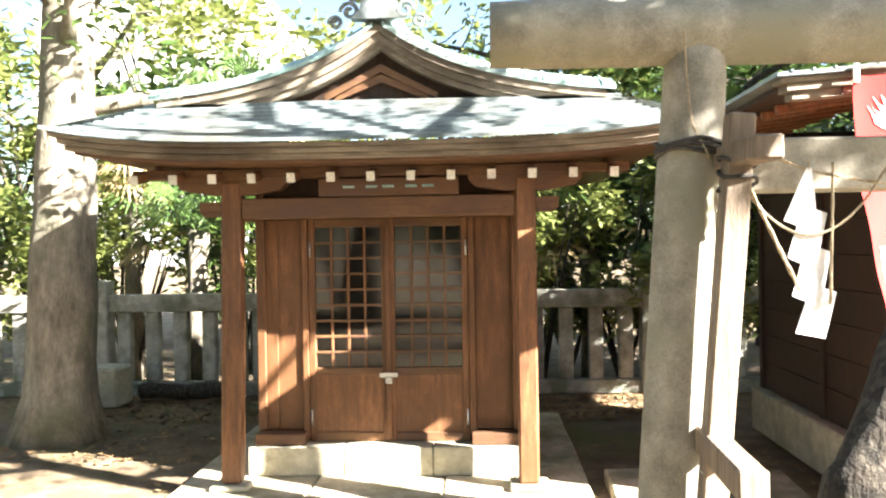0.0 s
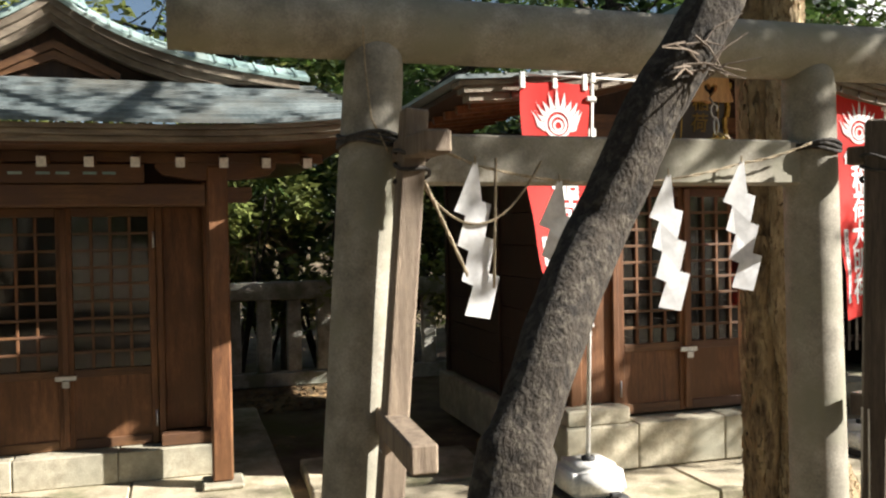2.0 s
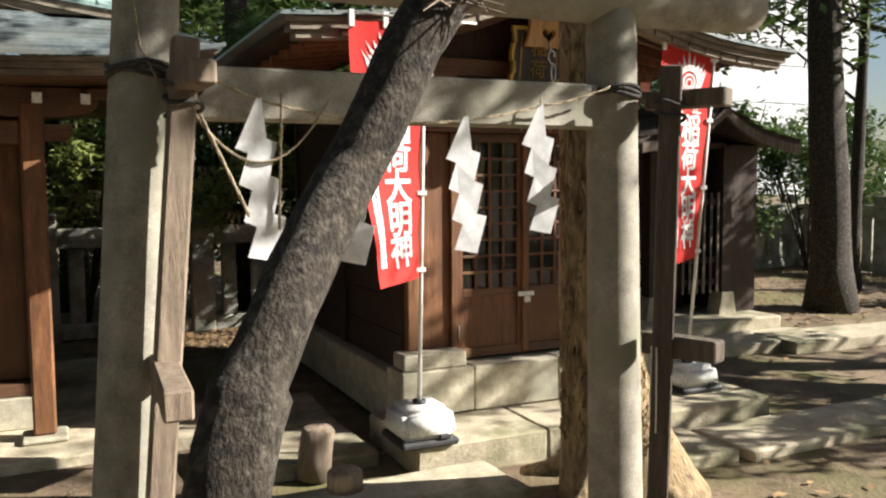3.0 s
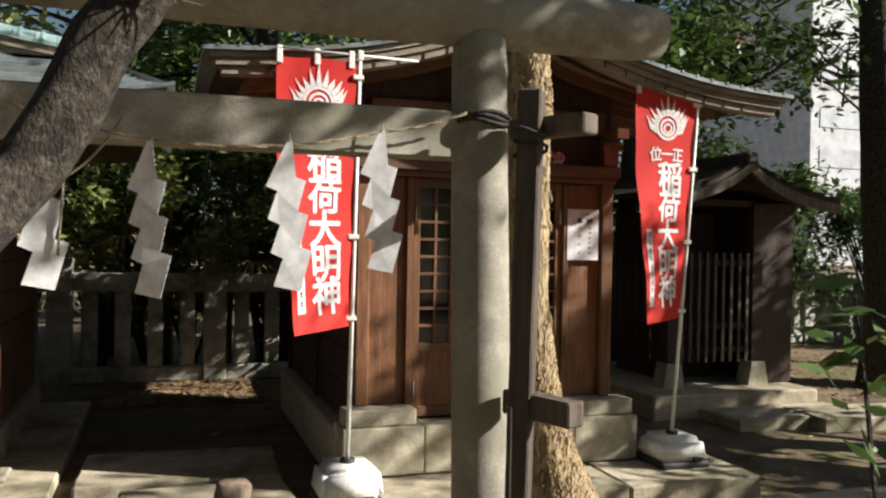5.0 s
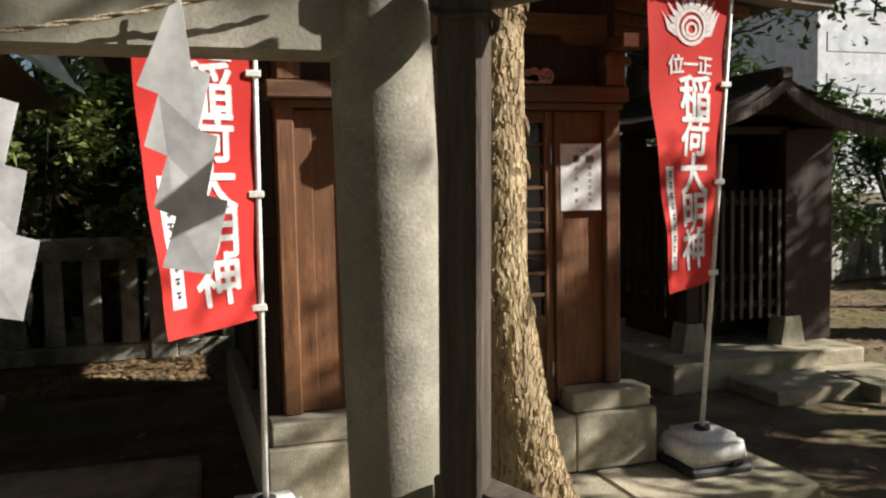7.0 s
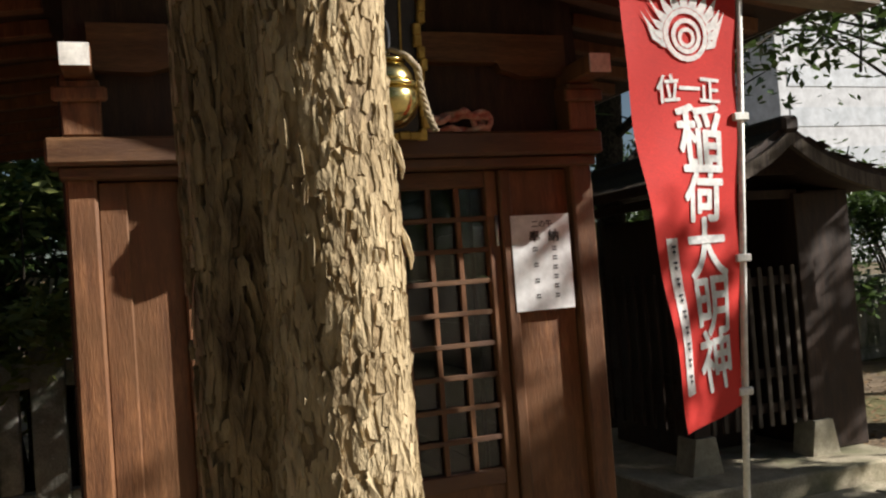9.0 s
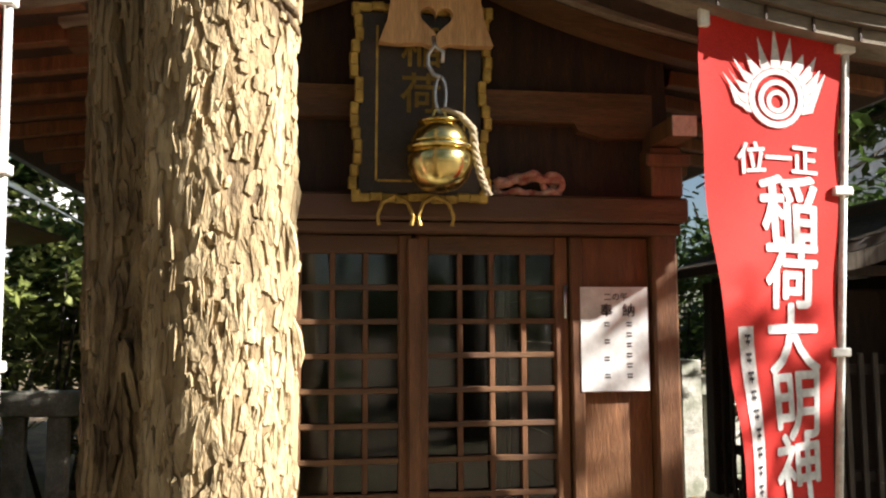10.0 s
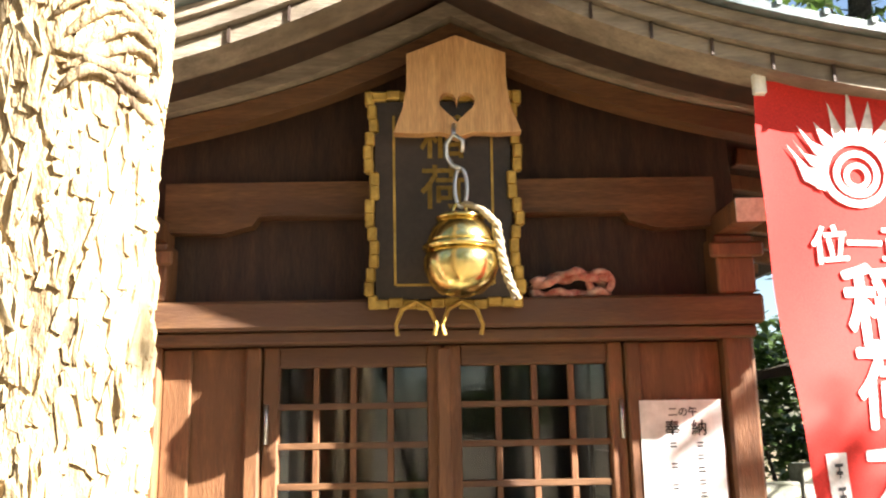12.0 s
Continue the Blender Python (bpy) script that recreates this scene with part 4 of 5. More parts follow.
    for k in range(13):
        bm = bmesh.new()
        a = math.pi * (-0.1 + 1.2 * k / 12)
        tip = (0.142 * math.cos(a) * (1 if k % 2 else 0.93), 0.075 * math.sin(a) + 0.062 + 0.06 * math.exp(-((a - math.pi / 2) / 0.28) ** 2) + (0.014 if k % 2 else 0))
        p = [(0.08 * math.cos(a - 0.17), 0.08 * math.sin(a - 0.17)), (0.117 * math.cos(a - 0.1), 0.1 * math.sin(a - 0.1) + 0.012), tip, (0.098 * math.cos(a + 0.12), 0.09 * math.sin(a + 0.12) + 0.008), (0.08 * math.cos(a + 0.17), 0.08 * math.sin(a + 0.17))]
        bm.faces.new([bm.verts.new(put(*q)) for q in p])
        part("crest_flame", bm, "ink_white", sheet)
    # donor strip with unreadable small writing
    bm = bmesh.new()
    rows = [[bm.verts.new(place(u, 0.6 + 0.33 * i / 10, side * 0.003)) for u in (0.1, 0.24)] for i in range(11)]
    for q0, q1 in zip(rows, rows[1:]):
        bm.faces.new((q0[0], q1[0], q1[1], q0[1]))
    part("donor_strip", bm, "ink_white", sheet, "white strip")
    for k in range(9):
        v0 = 0.615 + 0.034 * k
        for u0, u1, dv, hv in ((0.145, 0.2, 0.0, 0.005), (0.15, 0.195, 0.011, 0.005), (0.168, 0.178, 0.0, 0.021)):
            bm = bmesh.new()
            bm.faces.new([bm.verts.new(place(u, v, side * 0.006)) for u, v in ((u0, v0 + dv), (u1, v0 + dv), (u1, v0 + dv + hv), (u0, v0 + dv + hv))])
            part("writing_bar", bm, "ink", sheet)
    for u in (0.03, 0.5, 0.93):
        a0 = place(u, 0.0)
        part("top_loop", box(a0.x - 0.014, a0.x + 0.014, a0.y - 0.009, a0.y + 0.009, a0.z - 0.035, tp.z + 0.014, 0.003), "white", t, "white cloth loop")
    for v in (0.06, 0.34, 0.66, 0.97):
        a0 = place(1.0, v)
        part("side_loop", box(a0.x - 0.02, a0.x + 0.034, a0.y - 0.016, a0.y + 0.016, a0.z - 0.012, a0.z + 0.012, 0.003), "white", t, "white cloth loop")


banner((2.2, 3.99, 0.3), (2.215, 3.91, 2.33), 0.39, (-0.3, -0.26), "red banner with white writing, lower edge twisted, on white pole", 1)
banner((4.27, 4.26, 0.272), (4.262, 4.03, 2.352), 0.395, (-0.33, -0.21), "tall red banner with white writing on a white pole", 2)


# ---- things on the main shrine's front ----
def plaque():
    t = thing("name_plaque", (3.17, 4.5, 1.89), "black plaque with carved gilt frame and gold characters, leaning forward", "plaque")
    tilt = pose(3.163, 4.41, 1.866, 7, 0, 0)
    def at(bm):
        bmesh.ops.transform(bm, matrix=tilt, verts=bm.verts)
        return bm
    w, h = 0.197, 0.555
    part("board", at(box(-w + 0.02, w - 0.02, -0.012, 0.012, 0.02, h - 0.02)), "lacquer", t)
    rnd = random.Random(3)
    for vertical in (True, False):
        for sg in (0, 1):
            n = 16 if vertical else 10
            bm = bmesh.new()
            for k in range(n):
                if vertical:
                    z = h * k / n
                    e = 0.008 * math.sin(k * 1.3) + rnd.uniform(-0.003, 0.003)
                    x = (w - 0.014 + e) * (1 if sg else -1)
                    box(x - 0.012, x + 0.012, -0.03, 0.005, z - 0.001, z + h / n + 0.001, 0.004, bm)
                else:
                    x = -w + 0.02 + (2 * w - 0.04) * k / n
                    z = (h - 0.012 if sg else 0.012) + 0.004 * math.sin(k * 1.7)
                    box(x - 0.001, x + (2 * w - 0.04) / n + 0.001, -0.03, 0.005, z - 0.012, z + 0.012, 0.004, bm)
            part("frame", at(bm), "gold", t, "carved gilt frame")
    for x in (-0.125, 0.125):
        part("inner_line", at(box(x - 0.003, x + 0.003, -0.016, -0.0125, 0.06, h - 0.06, 0)), "gold", t)
    part("inner_line", at(box(-0.122, 0.122, -0.016, -0.0125, 0.057, 0.063, 0)), "gold", t)
    for text, z in (("稲", 0.43), ("荷", 0.3)):
        part("character", at(raise_glyphs(text, 0.12, lambda x, q, z=z: Vector((x, -0.016, z + q)))), "gold", t, "gold character")
    for x in (-0.07, 0.045):
        for sg in (-1, 1):
            a = Vector((3.16 + x, 4.37, 1.878))
            part("cord_end", tube([a, a + Vector((sg * 0.035, -0.012, -0.02)), a + Vector((sg * 0.05, -0.012, -0.06)), a + Vector((sg * 0.045, -0.012, -0.085))], [0.007, 0.007, 0.005, 0.006], 6), "gold", t, "gilt foot ornament")


plaque()


def heart_board():
    t = thing("gable_pendant", (3.2, 4.31, 2.3), "pale planed wood gable pendant with a heart-shaped hole", "gable pendant")
    cx, zt, zb = 3.2, 2.555, 2.292
    outer = [(cx - 0.125, zt - 0.05), (cx - 0.05, zt - 0.02), (cx, zt), (cx + 0.05, zt - 0.02), (cx + 0.125, zt - 0.05), (cx + 0.125, 2.42), (cx + 0.135, 2.36), (cx + 0.158, zb + 0.005), (cx + 0.1, zb + 0.002), (cx + 0.04, zb + 0.006), (cx, zb - 0.01), (cx - 0.04, zb + 0.006), (cx - 0.1, zb + 0.002), (cx - 0.158, zb + 0.005), (cx - 0.135, 2.36), (cx - 0.125, 2.42)]
    hz, r = 2.366, 0.003
    heart = [(cx + r * 16 * math.sin(a) ** 3, hz + r * (13 * math.cos(a) - 5 * math.cos(2 * a) - 2 * math.cos(3 * a) - math.cos(4 * a))) for a in [2 * math.pi * k / 28 for k in range(28)]]
    cu = bpy.data.curves.new("gable_pendant", "CURVE")
    cu.dimensions, cu.fill_mode, cu.extrude, cu.bevel_depth = "2D", "BOTH", 0.016, 0.002
    for loop in (outer, heart):
        sp = cu.splines.new("POLY")
        sp.points.add(len(loop) - 1)
        sp.use_cyclic_u = True
        for q, (x, z) in zip(sp.points, loop):
            q.co = (x - 3.2, z - 2.3, 0, 1)
    ob = bpy.data.objects.new("cut", cu)
    me = bpy.data.meshes.new_from_object(ob)
    bpy.data.objects.remove(ob)
    me.transform(Matrix.Rotation(math.pi / 2, 4, "X"))
    me.materials.clear()
    me.materials.append(M["pale"])
    b = new("board", me)
    b.parent = t
    part("edge_strip", box(3.075, 3.325, 4.296, 4.328, 2.502, 2.506, 0), "wood_h", t, "dark line under the ridge cap")


heart_board()


def bell():
    x, y, z = 3.2, 4.25, 1.968
    t = thing("brass_bell", (x, y, z), "polished round brass shrine bell hanging from a steel hook", "bell")
    part("upper_shell", lathe([(0.012, 0.103), (0.03, 0.1), (0.055, 0.085), (0.072, 0.062), (0.08, 0.038), (0.08, 0.03)], (x, y, z), 32), "brass", t, smooth=True)
    part("rim", lathe([(0.08, 0.012), (0.09, 0.015), (0.092, 0.021), (0.09, 0.027), (0.08, 0.03)], (x, y, z), 32), "brass", t, smooth=True)
    part("lower_shell", lathe([(0.02, -0.096), (0.05, -0.088), (0.076, -0.064), (0.089, -0.03), (0.089, -0.005), (0.082, 0.012)], (x, y, z), 32), "brass", t, smooth=True)
    part("shoulder_ring", lathe([(0.05, 0.088), (0.058, 0.088), (0.06, 0.094), (0.052, 0.099), (0.04, 0.098)], (x, y, z), 24), "brass", t, smooth=True)
    circ = lambda c, rx, rz, n=16, a0=0.0, a1=2 * math.pi: [(c[0] + rx * math.sin(a0 + (a1 - a0) * i / n), c[1], c[2] + rz * math.cos(a0 + (a1 - a0) * i / n)) for i in range(n + 1)]
    part("lug", tube(circ((x, y, z + 0.112), 0.016, 0.018), 0.005, 8), "brass", t, smooth=True)
    part("link", tube(circ((x + 0.004, y, z + 0.17), 0.015, 0.05), 0.005, 8), "steel", t, "steel chain link", smooth=True)
    part("link", tube([(x + 0.002, y - 0.012 , z + 0.215), (x - 0.015, y, z + 0.225), (x - 0.03, y, z + 0.25), (x - 0.03, y, z + 0.28), (x - 0.012, y, z + 0.305), (x + 0.012, y, z + 0.29), (x + 0.01, y, z + 0.26)], 0.006, 8), "steel", t, "steel hook", smooth=True)
    part("hook_shank", tube([(x - 0.012, y, z + 0.305), (x - 0.008, y + 0.05, z + 0.35), (x - 0.008, y + 0.09, z + 0.38)], 0.006, 8), "steel", t, smooth=True)
    pts = [Vector((x + 0.012, y - 0.02, z + 0.125)), Vector((x + 0.05, y - 0.04, z + 0.105)), Vector((x + 0.085, y - 0.035, z + 0.07)), Vector((x + 0.094, y - 0.03, z + 0.0)), Vector((x + 0.108, y - 0.03, z - 0.06)), Vector((x + 0.13, y - 0.03, z - 0.115))]
    dense = [a.lerp(b, i / 8) for a, b in zip(pts, pts[1:]) for i in range(8)]
    bm = bmesh.new()
    for ph in (0, 2.1, 4.2):
        tube([p + Vector((math.cos(i * 0.8 + ph), math.sin(i * 0.8 + ph), 0)) * 0.006 for i, p in enumerate(dense)], 0.006, 6, bm)
    part("bell_rope", bm, "rope", t, "short twisted cord", smooth=True)


bell()


def cord_coil():
    t = thing("coiled_cord", (3.49, 4.46, 1.896), "coiled red and white twisted cord lying on the beam", "cord")
    for k in range(3):
        pts = [(3.39 + 0.2 * i / 14, 4.46 + 0.02 * math.sin(i * 0.9 + 2 * k), 1.907 + 0.012 * k + (0.03 * math.sin(i / 14 * 2.6) if k else 0) + 0.004 * math.sin(i * 1.7)) for i in range(15)]
        part("strand", tube(pts, 0.011, 8), "rope_red", t, smooth=True)
    part("loop", tube([(3.57 + 0.03 * math.cos(a), 4.455, 1.935 + 0.028 * math.sin(a)) for a in [0.4 * i for i in range(17)]], 0.01, 8), "rope_red", t, smooth=True)


cord_coil()


def notice():
    t = thing("paper_notice", (3.775, 4.53, 1.3), "white paper notice with black brush writing on the panel", "notice")
    part("sheet", box(3.664, 3.876, 4.505, 4.5075, 1.316, 1.63, 0), "paper", t)
    put = lambda cx, cz: (lambda x, z: Vector((cx + x, 4.5035, cz + z)))
    for text, size, cx, cz in (("二の午", 0.026, 3.775, 1.598), ("奉", 0.042, 3.745, 1.556), ("納", 0.042, 3.815, 1.556)):
        part("writing", raise_glyphs(text, size, put(cx, cz)), "ink", t, "black brush writing")
    for cx, n in ((3.745, 4), (3.815, 6)):
        for k in range(n):
            z = 1.521 - 0.155 * k / (n - 1)
            for dz in (0, 0.009):
                part("writing_bar", box(cx - 0.008, cx + 0.008, 4.5035, 4.5045, z - 0.002 - dz, z + 0.002 - dz, 0), "ink", t)


notice()


# ---- stone fence ----
def fence_run(a, b, posts):
    a, b = Vector((*a, 0)), Vector((*b, 0))
    d = (b - a).normalized()
    turn = math.atan2(d.y, d.x)
    step = (b - a).length / posts
    for k in range(posts):
        p = a + d * step * k
        m = Matrix.Translation(p) @ Matrix.Rotation(turn, 4, "Z")
        t = thing("stone_fence_bay", p, "weathered grey stone fence bay with upright slabs and a top rail", "stone fence", "stone fence")
        def put(name, *dims):
            bm = box(*dims, 0.012)
            bmesh.ops.transform(bm, matrix=m, verts=bm.verts)
            part(name, bm, "fence", t)
        put("fence_post", -0.115, 0.115, -0.1, 0.1, -0.08, 1.2)
        put("top_rail", 0.118, step - 0.118, -0.08, 0.08, 0.86, 1.05)
        put("foot_rail", 0.118, step - 0.118, -0.07, 0.07, -0.05, 0.1)
        n = max(3, round((step - 0.23) / 0.29))
        w = (step - 0.236) / n
        for i in range(n):
            c = 0.118 + w * (i + 0.5)
            put("upright", c - 0.075, c + 0.075, -0.055, 0.055, 0.103, 0.857)


fence_run((-8.57, 8.9), (3.3, 8.9), 8)
fence_run((3.3, 9.2), (12.4, 10.9), 6)
fence_run((12.4, 10.9), (13.3, 4.5), 4)


# ---- roofed enclosure with slatted walls ----
def enclosure():
    x0, x1, y0, y1 = 5.6, 6.5, 6.3, 7.6
    t = thing("roofed_enclosure", (6.05, 6.9, 0.2), "old dark wooden enclosure with slatted walls under a worn shingle roof", "small shrine")
    for x in (x0, x1):
        for y in (y0, y1):
            part("foot_stone", prism([(x - 0.11, 0.2), (x + 0.11, 0.2), (x + 0.07, 0.42), (x - 0.07, 0.42)], y - 0.09, y + 0.09), "stone", t)
            part("post", box(x - 0.06, x + 0.06, y - 0.06, y + 0.06, 0.42, 1.88, 0.006), "dark", t)
    for z in (0.5, 0.72, 1.3, 1.85):
        part("rail", box(x0, x1, y0 - 0.03, y0 + 0.0, z, z + 0.06), "dark", t)
        part("rail", box(x0 - 0.02, x0 + 0.01, y0 + 0.06, y1, z, z + 0.06), "dark", t)
    for k in range(9):
        x = x0 + 0.1 + 0.087 * k
        part("slat", box(x - 0.016, x + 0.016, y0 - 0.05, y0 - 0.032, 0.42, 1.42, 0.003), "shake", t)
    for k in range(9):
        y = y0 + 0.15 + 0.125 * k
        part("slat", box(x0 - 0.045, x0 - 0.023, y - 0.016, y + 0.016, 0.42, 1.42, 0.003), "dark", t)
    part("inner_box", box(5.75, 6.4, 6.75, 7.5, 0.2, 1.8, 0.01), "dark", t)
    # end wall in shade: the darkness comes from its colour
    part("end_wall", box(6.57, 6.95, 6.3, 7.6, 0.2, 1.9, 0.01), "dark", t, "boarded end, shade put into its colour")
    cx = 6.08
    f = lambda u: 1.82 + 0.4 * math.exp(-u / 0.5)
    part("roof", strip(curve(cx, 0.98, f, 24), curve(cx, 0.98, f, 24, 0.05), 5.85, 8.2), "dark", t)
    for k in range(15):
        for sg in (-1, 1):
            u = 1.0 - 0.06 * k
            a, b = (cx + sg * u, f(u) + 0.052 + 0.004), (cx + sg * (u - 0.08), f(u - 0.08) + 0.054)
            bm = bmesh.new()
            q = [bm.verts.new(p) for p in ((a[0], 5.8 + 0.03 * (k % 3), a[1]), (a[0], 8.25, a[1]), (b[0], 8.25, b[1]), (b[0], 5.8 + 0.03 * (k % 3), b[1]))]
            bm.faces.new(q)
            bmesh.ops.solidify(bm, geom=bm.faces[:], thickness=0.014)
            part("shingle_course", bm, "shake", t)
    part("bargeboard", strip(curve(cx, 0.96, f, 24, -0.09), curve(cx, 0.96, f, 24, -0.003), 5.82, 5.86), "shake", t)
    part("gable_wall", prism([(x0 - 0.05, 2.0), (x1 + 0.1, 2.0), (cx + 0.2, 2.1), (cx - 0.1, 2.16)], 6.22, 6.26), "dark", t)
    part("ridge", box(cx - 0.06, cx + 0.06, 5.8, 8.25, 2.2, 2.3, 0.02), "dark", t)
    t.location = (6.1, 7.0, 0.14)


enclosure()
stone_slab("enclosure_platform", "grey stone platform under the enclosure", 5.25, 6.95, 6.0, 8.0, 0.14, seed=21)
stone_slab("enclosure_step", "low grey stone step before the enclosure", 5.7, 7.0, 5.45, 5.98, 0.03, seed=22)

# ---- background trees, shrubs and palms ----
def big_tree(name, x, y, r, h, lean, seed, label, bark="bark_grey", crown=None, n_leaf=2600, leaf="leaf"):
    t = thing(name, (x, y, 0), label, "tree")
    n = 16
    pts = [(x + lean[0] * (i / n) ** 1.2, y + lean[1] * i / n, -0.1 + h * i / n) for i in range(n + 1)]
    part("trunk", tube(pts, [r * (1 - 0.6 * i / n) * (1.35 if i == 0 else 1) for i in range(n + 1)], 20, rough=0.18, seed=seed), bark, t, smooth=True)
    rnd = random.Random(seed)
    cs = []
    for k in range(9):
        a = Vector(pts[6 + k])
        an = rnd.uniform(0, 6.3)
        d = Vector((math.cos(an), math.sin(an), rnd.uniform(0.1, 0.8))).normalized()
        ln = rnd.uniform(1.2, 2.6)
        q = [a, a + d * ln * 0.4 + Vector((0, 0, 0.1)), a + d * ln * 0.75 + Vector((0, 0, rnd.uniform(-0.1, 0.3))), a + d * ln]
        part("limb", tube(q, [r * 0.3, r * 0.2, r * 0.12, 0.01], 8), bark, t, smooth=True)
        for f in (0.55, 0.8, 1.0):
            e = a + d * ln * f
            cs.append((e.x, e.y, e.z, rnd.uniform(0.3, 0.75)))
            d2 = Vector((rnd.gauss(0, 1), rnd.gauss(0, 1), 0.3)).normalized()
            part("twig", tube([e, e + d2 * 0.4, e + d2 * 0.9 + Vector((0, 0, 0.15))], [0.02, 0.012, 0.004], 5), bark, t)
            cs.append((e.x + d2.x, e.y + d2.y, e.z + 0.2, rnd.uniform(0.25, 0.6)))
    if crown != 0:
        leaves("crown", t, cs, n_leaf, 0.075, seed, leaf)
    return t


big_tree("old_tree", -3.55, 6.9, 0.3, 6.5, (0.15, 0.2), 31, "thick grey old tree trunk beside the stone fence")
big_tree("dark_tree", 8.75, 6.95, 0.24, 8.5, (-0.3, 0.3), 32, "dark straight tree trunk on leaf-strewn ground", "bark_dark")
big_tree("thin_tree", 10.1, 6.6, 0.14, 7.5, (-1.1, 0.6), 33, "thin leaning dark tree on leaf-strewn ground", "bark_dark")
big_tree("thin_tree", 10.6, 8.2, 0.1, 7.0, (0.5, 0.2), 36, "thin dark tree with bare twigs", "bark_dark", n_leaf=900)
big_tree("back_tree", 0.6, 11.2, 0.17, 8.0, (0.5, 0.5), 34, "slim dark tree behind the side shrine", "bark_dark", leaf="leaf_light")
big_tree("back_tree", -6.5, 12.5, 0.25, 8.0, (0.5, 0.5), 35, "tall tree behind the stone fence", "bark_grey", leaf="leaf_light")
big_tree("back_tree", 4.5, 13.0, 0.25, 9.0, (-0.5, 0.5), 37, "tall evergreen behind the shrine", "bark_dark", n_leaf=4000)


def palm(x, y, h, seed, label, dry=0.3):
    t = thing("windmill_palm", (x, y, 0), label, "palm", "palms")
    rnd = random.Random(seed)
    if h > 0.8:
        part("trunk", tube([(x, y, -0.1), (x, y, h * 0.5), (x + 0.04, y, h)], [0.11, 0.1, 0.12], 12, rough=0.3, seed=seed), "bark_grey", t, smooth=True)
    for k in range(18):
        a, el = rnd.uniform(0, 6.3), rnd.uniform(-0.5, 1.1)
        d = Vector((math.cos(a) * math.cos(el), math.sin(a) * math.cos(el), math.sin(el)))
        b0 = Vector((x, y, h))
        tip = b0 + d * rnd.uniform(0.45, 0.75)
        bm = tube([b0, b0.lerp(tip, 0.5) + Vector((0, 0, 0.05)), tip], [0.014, 0.011, 0.008], 5)
        up = Vector((0, 0, 1)) - d * d.z
        up = (up.normalized() if up.length > 0.05 else Vector((1, 0, 0)))
        side = d.cross(up).normalized()
        n = 22
        for i in range(n):
            g = -2.0 + 4.0 * i / (n - 1)
            bd = (d * math.cos(g) + side * math.sin(g)).normalized()
            ln = rnd.uniform(0.4, 0.55)
            wv = bd.cross(up).normalized() * 0.016
            mid, end = tip + bd * ln * 0.6 + up * 0.02, tip + bd * ln - Vector((0, 0, rnd.uniform(0.06, 0.2)))
            v = [bm.verts.new(p) for p in (tip, mid - wv, end, mid + wv)]
            bm.faces.new(v)
        part("frond", bm, "palm_dry" if (el < -0.1 and rnd.random() < dry + 0.3) else "palm", t)


for x, y, h, sd, dry in ((-3.3, 9.6, 1.75, 1, 0.7), (-4.3, 10.2, 2.6, 2, 0.8), (-2.7, 10.4, 3.2, 3, 0.9), (1.95, 9.7, 1.3, 4, 0.1), (1.3, 9.9, 1.75, 5, 0.1), (2.6, 9.9, 2.6, 6, 0.2), (7.6, 9.3, 4.2, 7, 0.9)):
    palm(x, y, h, sd, "windmill palm with dry brown skirts" if dry > 0.5 else "green windmill palm behind the stone fence", dry)


def shrub(x, y, h, r, seed, leaf, label):
    t = thing("evergreen_shrub", (x, y, 0), label, "shrub", "shrubs behind the fence")
    rnd = random.Random(seed)
    for k in range(5):
        a = rnd.uniform(0, 6.3)
        part("stem", tube([(x, y, -0.05), (x + 0.3 * r * math.cos(a), y + 0.3 * r * math.sin(a), h * 0.4), (x + 0.7 * r * math.cos(a), y + 0.7 * r * math.sin(a), h * 0.85)], [0.03, 0.02, 0.008], 6), "bark_dark", t)
    cs = [(x + rnd.uniform(-r, r), y + rnd.uniform(-r, r) * 0.7, rnd.uniform(0.25, 1.0) * h, rnd.uniform(0.22, 0.5)) for _ in range(16)]
    leaves("foliage", t, cs, 2600, 0.07, seed, leaf)
    return t


rnd = random.Random(77)
kinds = [shrub(0, 60, 2.6, 1.1, 41, "leaf", "dense dark glossy evergreen shrub"), shrub(4, 60, 3.2, 1.2, 42, "leaf", "tall dense dark evergreen shrub"), shrub(8, 60, 2.8, 1.2, 43, "leaf_light", "loose yellow-green shrub, sunlight put into its leaf colour")]
spots = [(-7 + 1.35 * i, 10.3 + rnd.uniform(-0.3, 0.5), 1.0) for i in range(16)] + [(-8 + 2.2 * i, 12.6 + rnd.uniform(-0.6, 0.8), 1.6) for i in range(12)] + [(13.8 + rnd.uniform(0, 2), 4 + 1.5 * i, 1.2) for i in range(5)] + [(-9 + 3.5 * i, 16.5, 2.2) for i in range(9)]
for i, (x, y, s) in enumerate(spots):
    if x > 6.5 and y > 15:
        continue
    s = 1.0 if x > 6.5 else s
    k = kinds[2] if x < 0 and i % 3 else kinds[i % 2]
    copy_thing(k, pose(x, y, -0.05, 0, 0, rnd.uniform(0, 360)) @ Matrix.Scale(s * rnd.uniform(0.85, 1.15), 4))

# shrubs over the fence, in the leaf tone brightened for sun
for x, y, s in ((0.7, 9.45, 0.85), (1.6, 9.5, 0.95), (2.5, 9.45, 0.9), (3.3, 9.6, 0.95)):
    copy_thing(kinds[2], pose(x, y, -0.05, 0, 0, 70 * x) @ Matrix.Scale(s, 4))

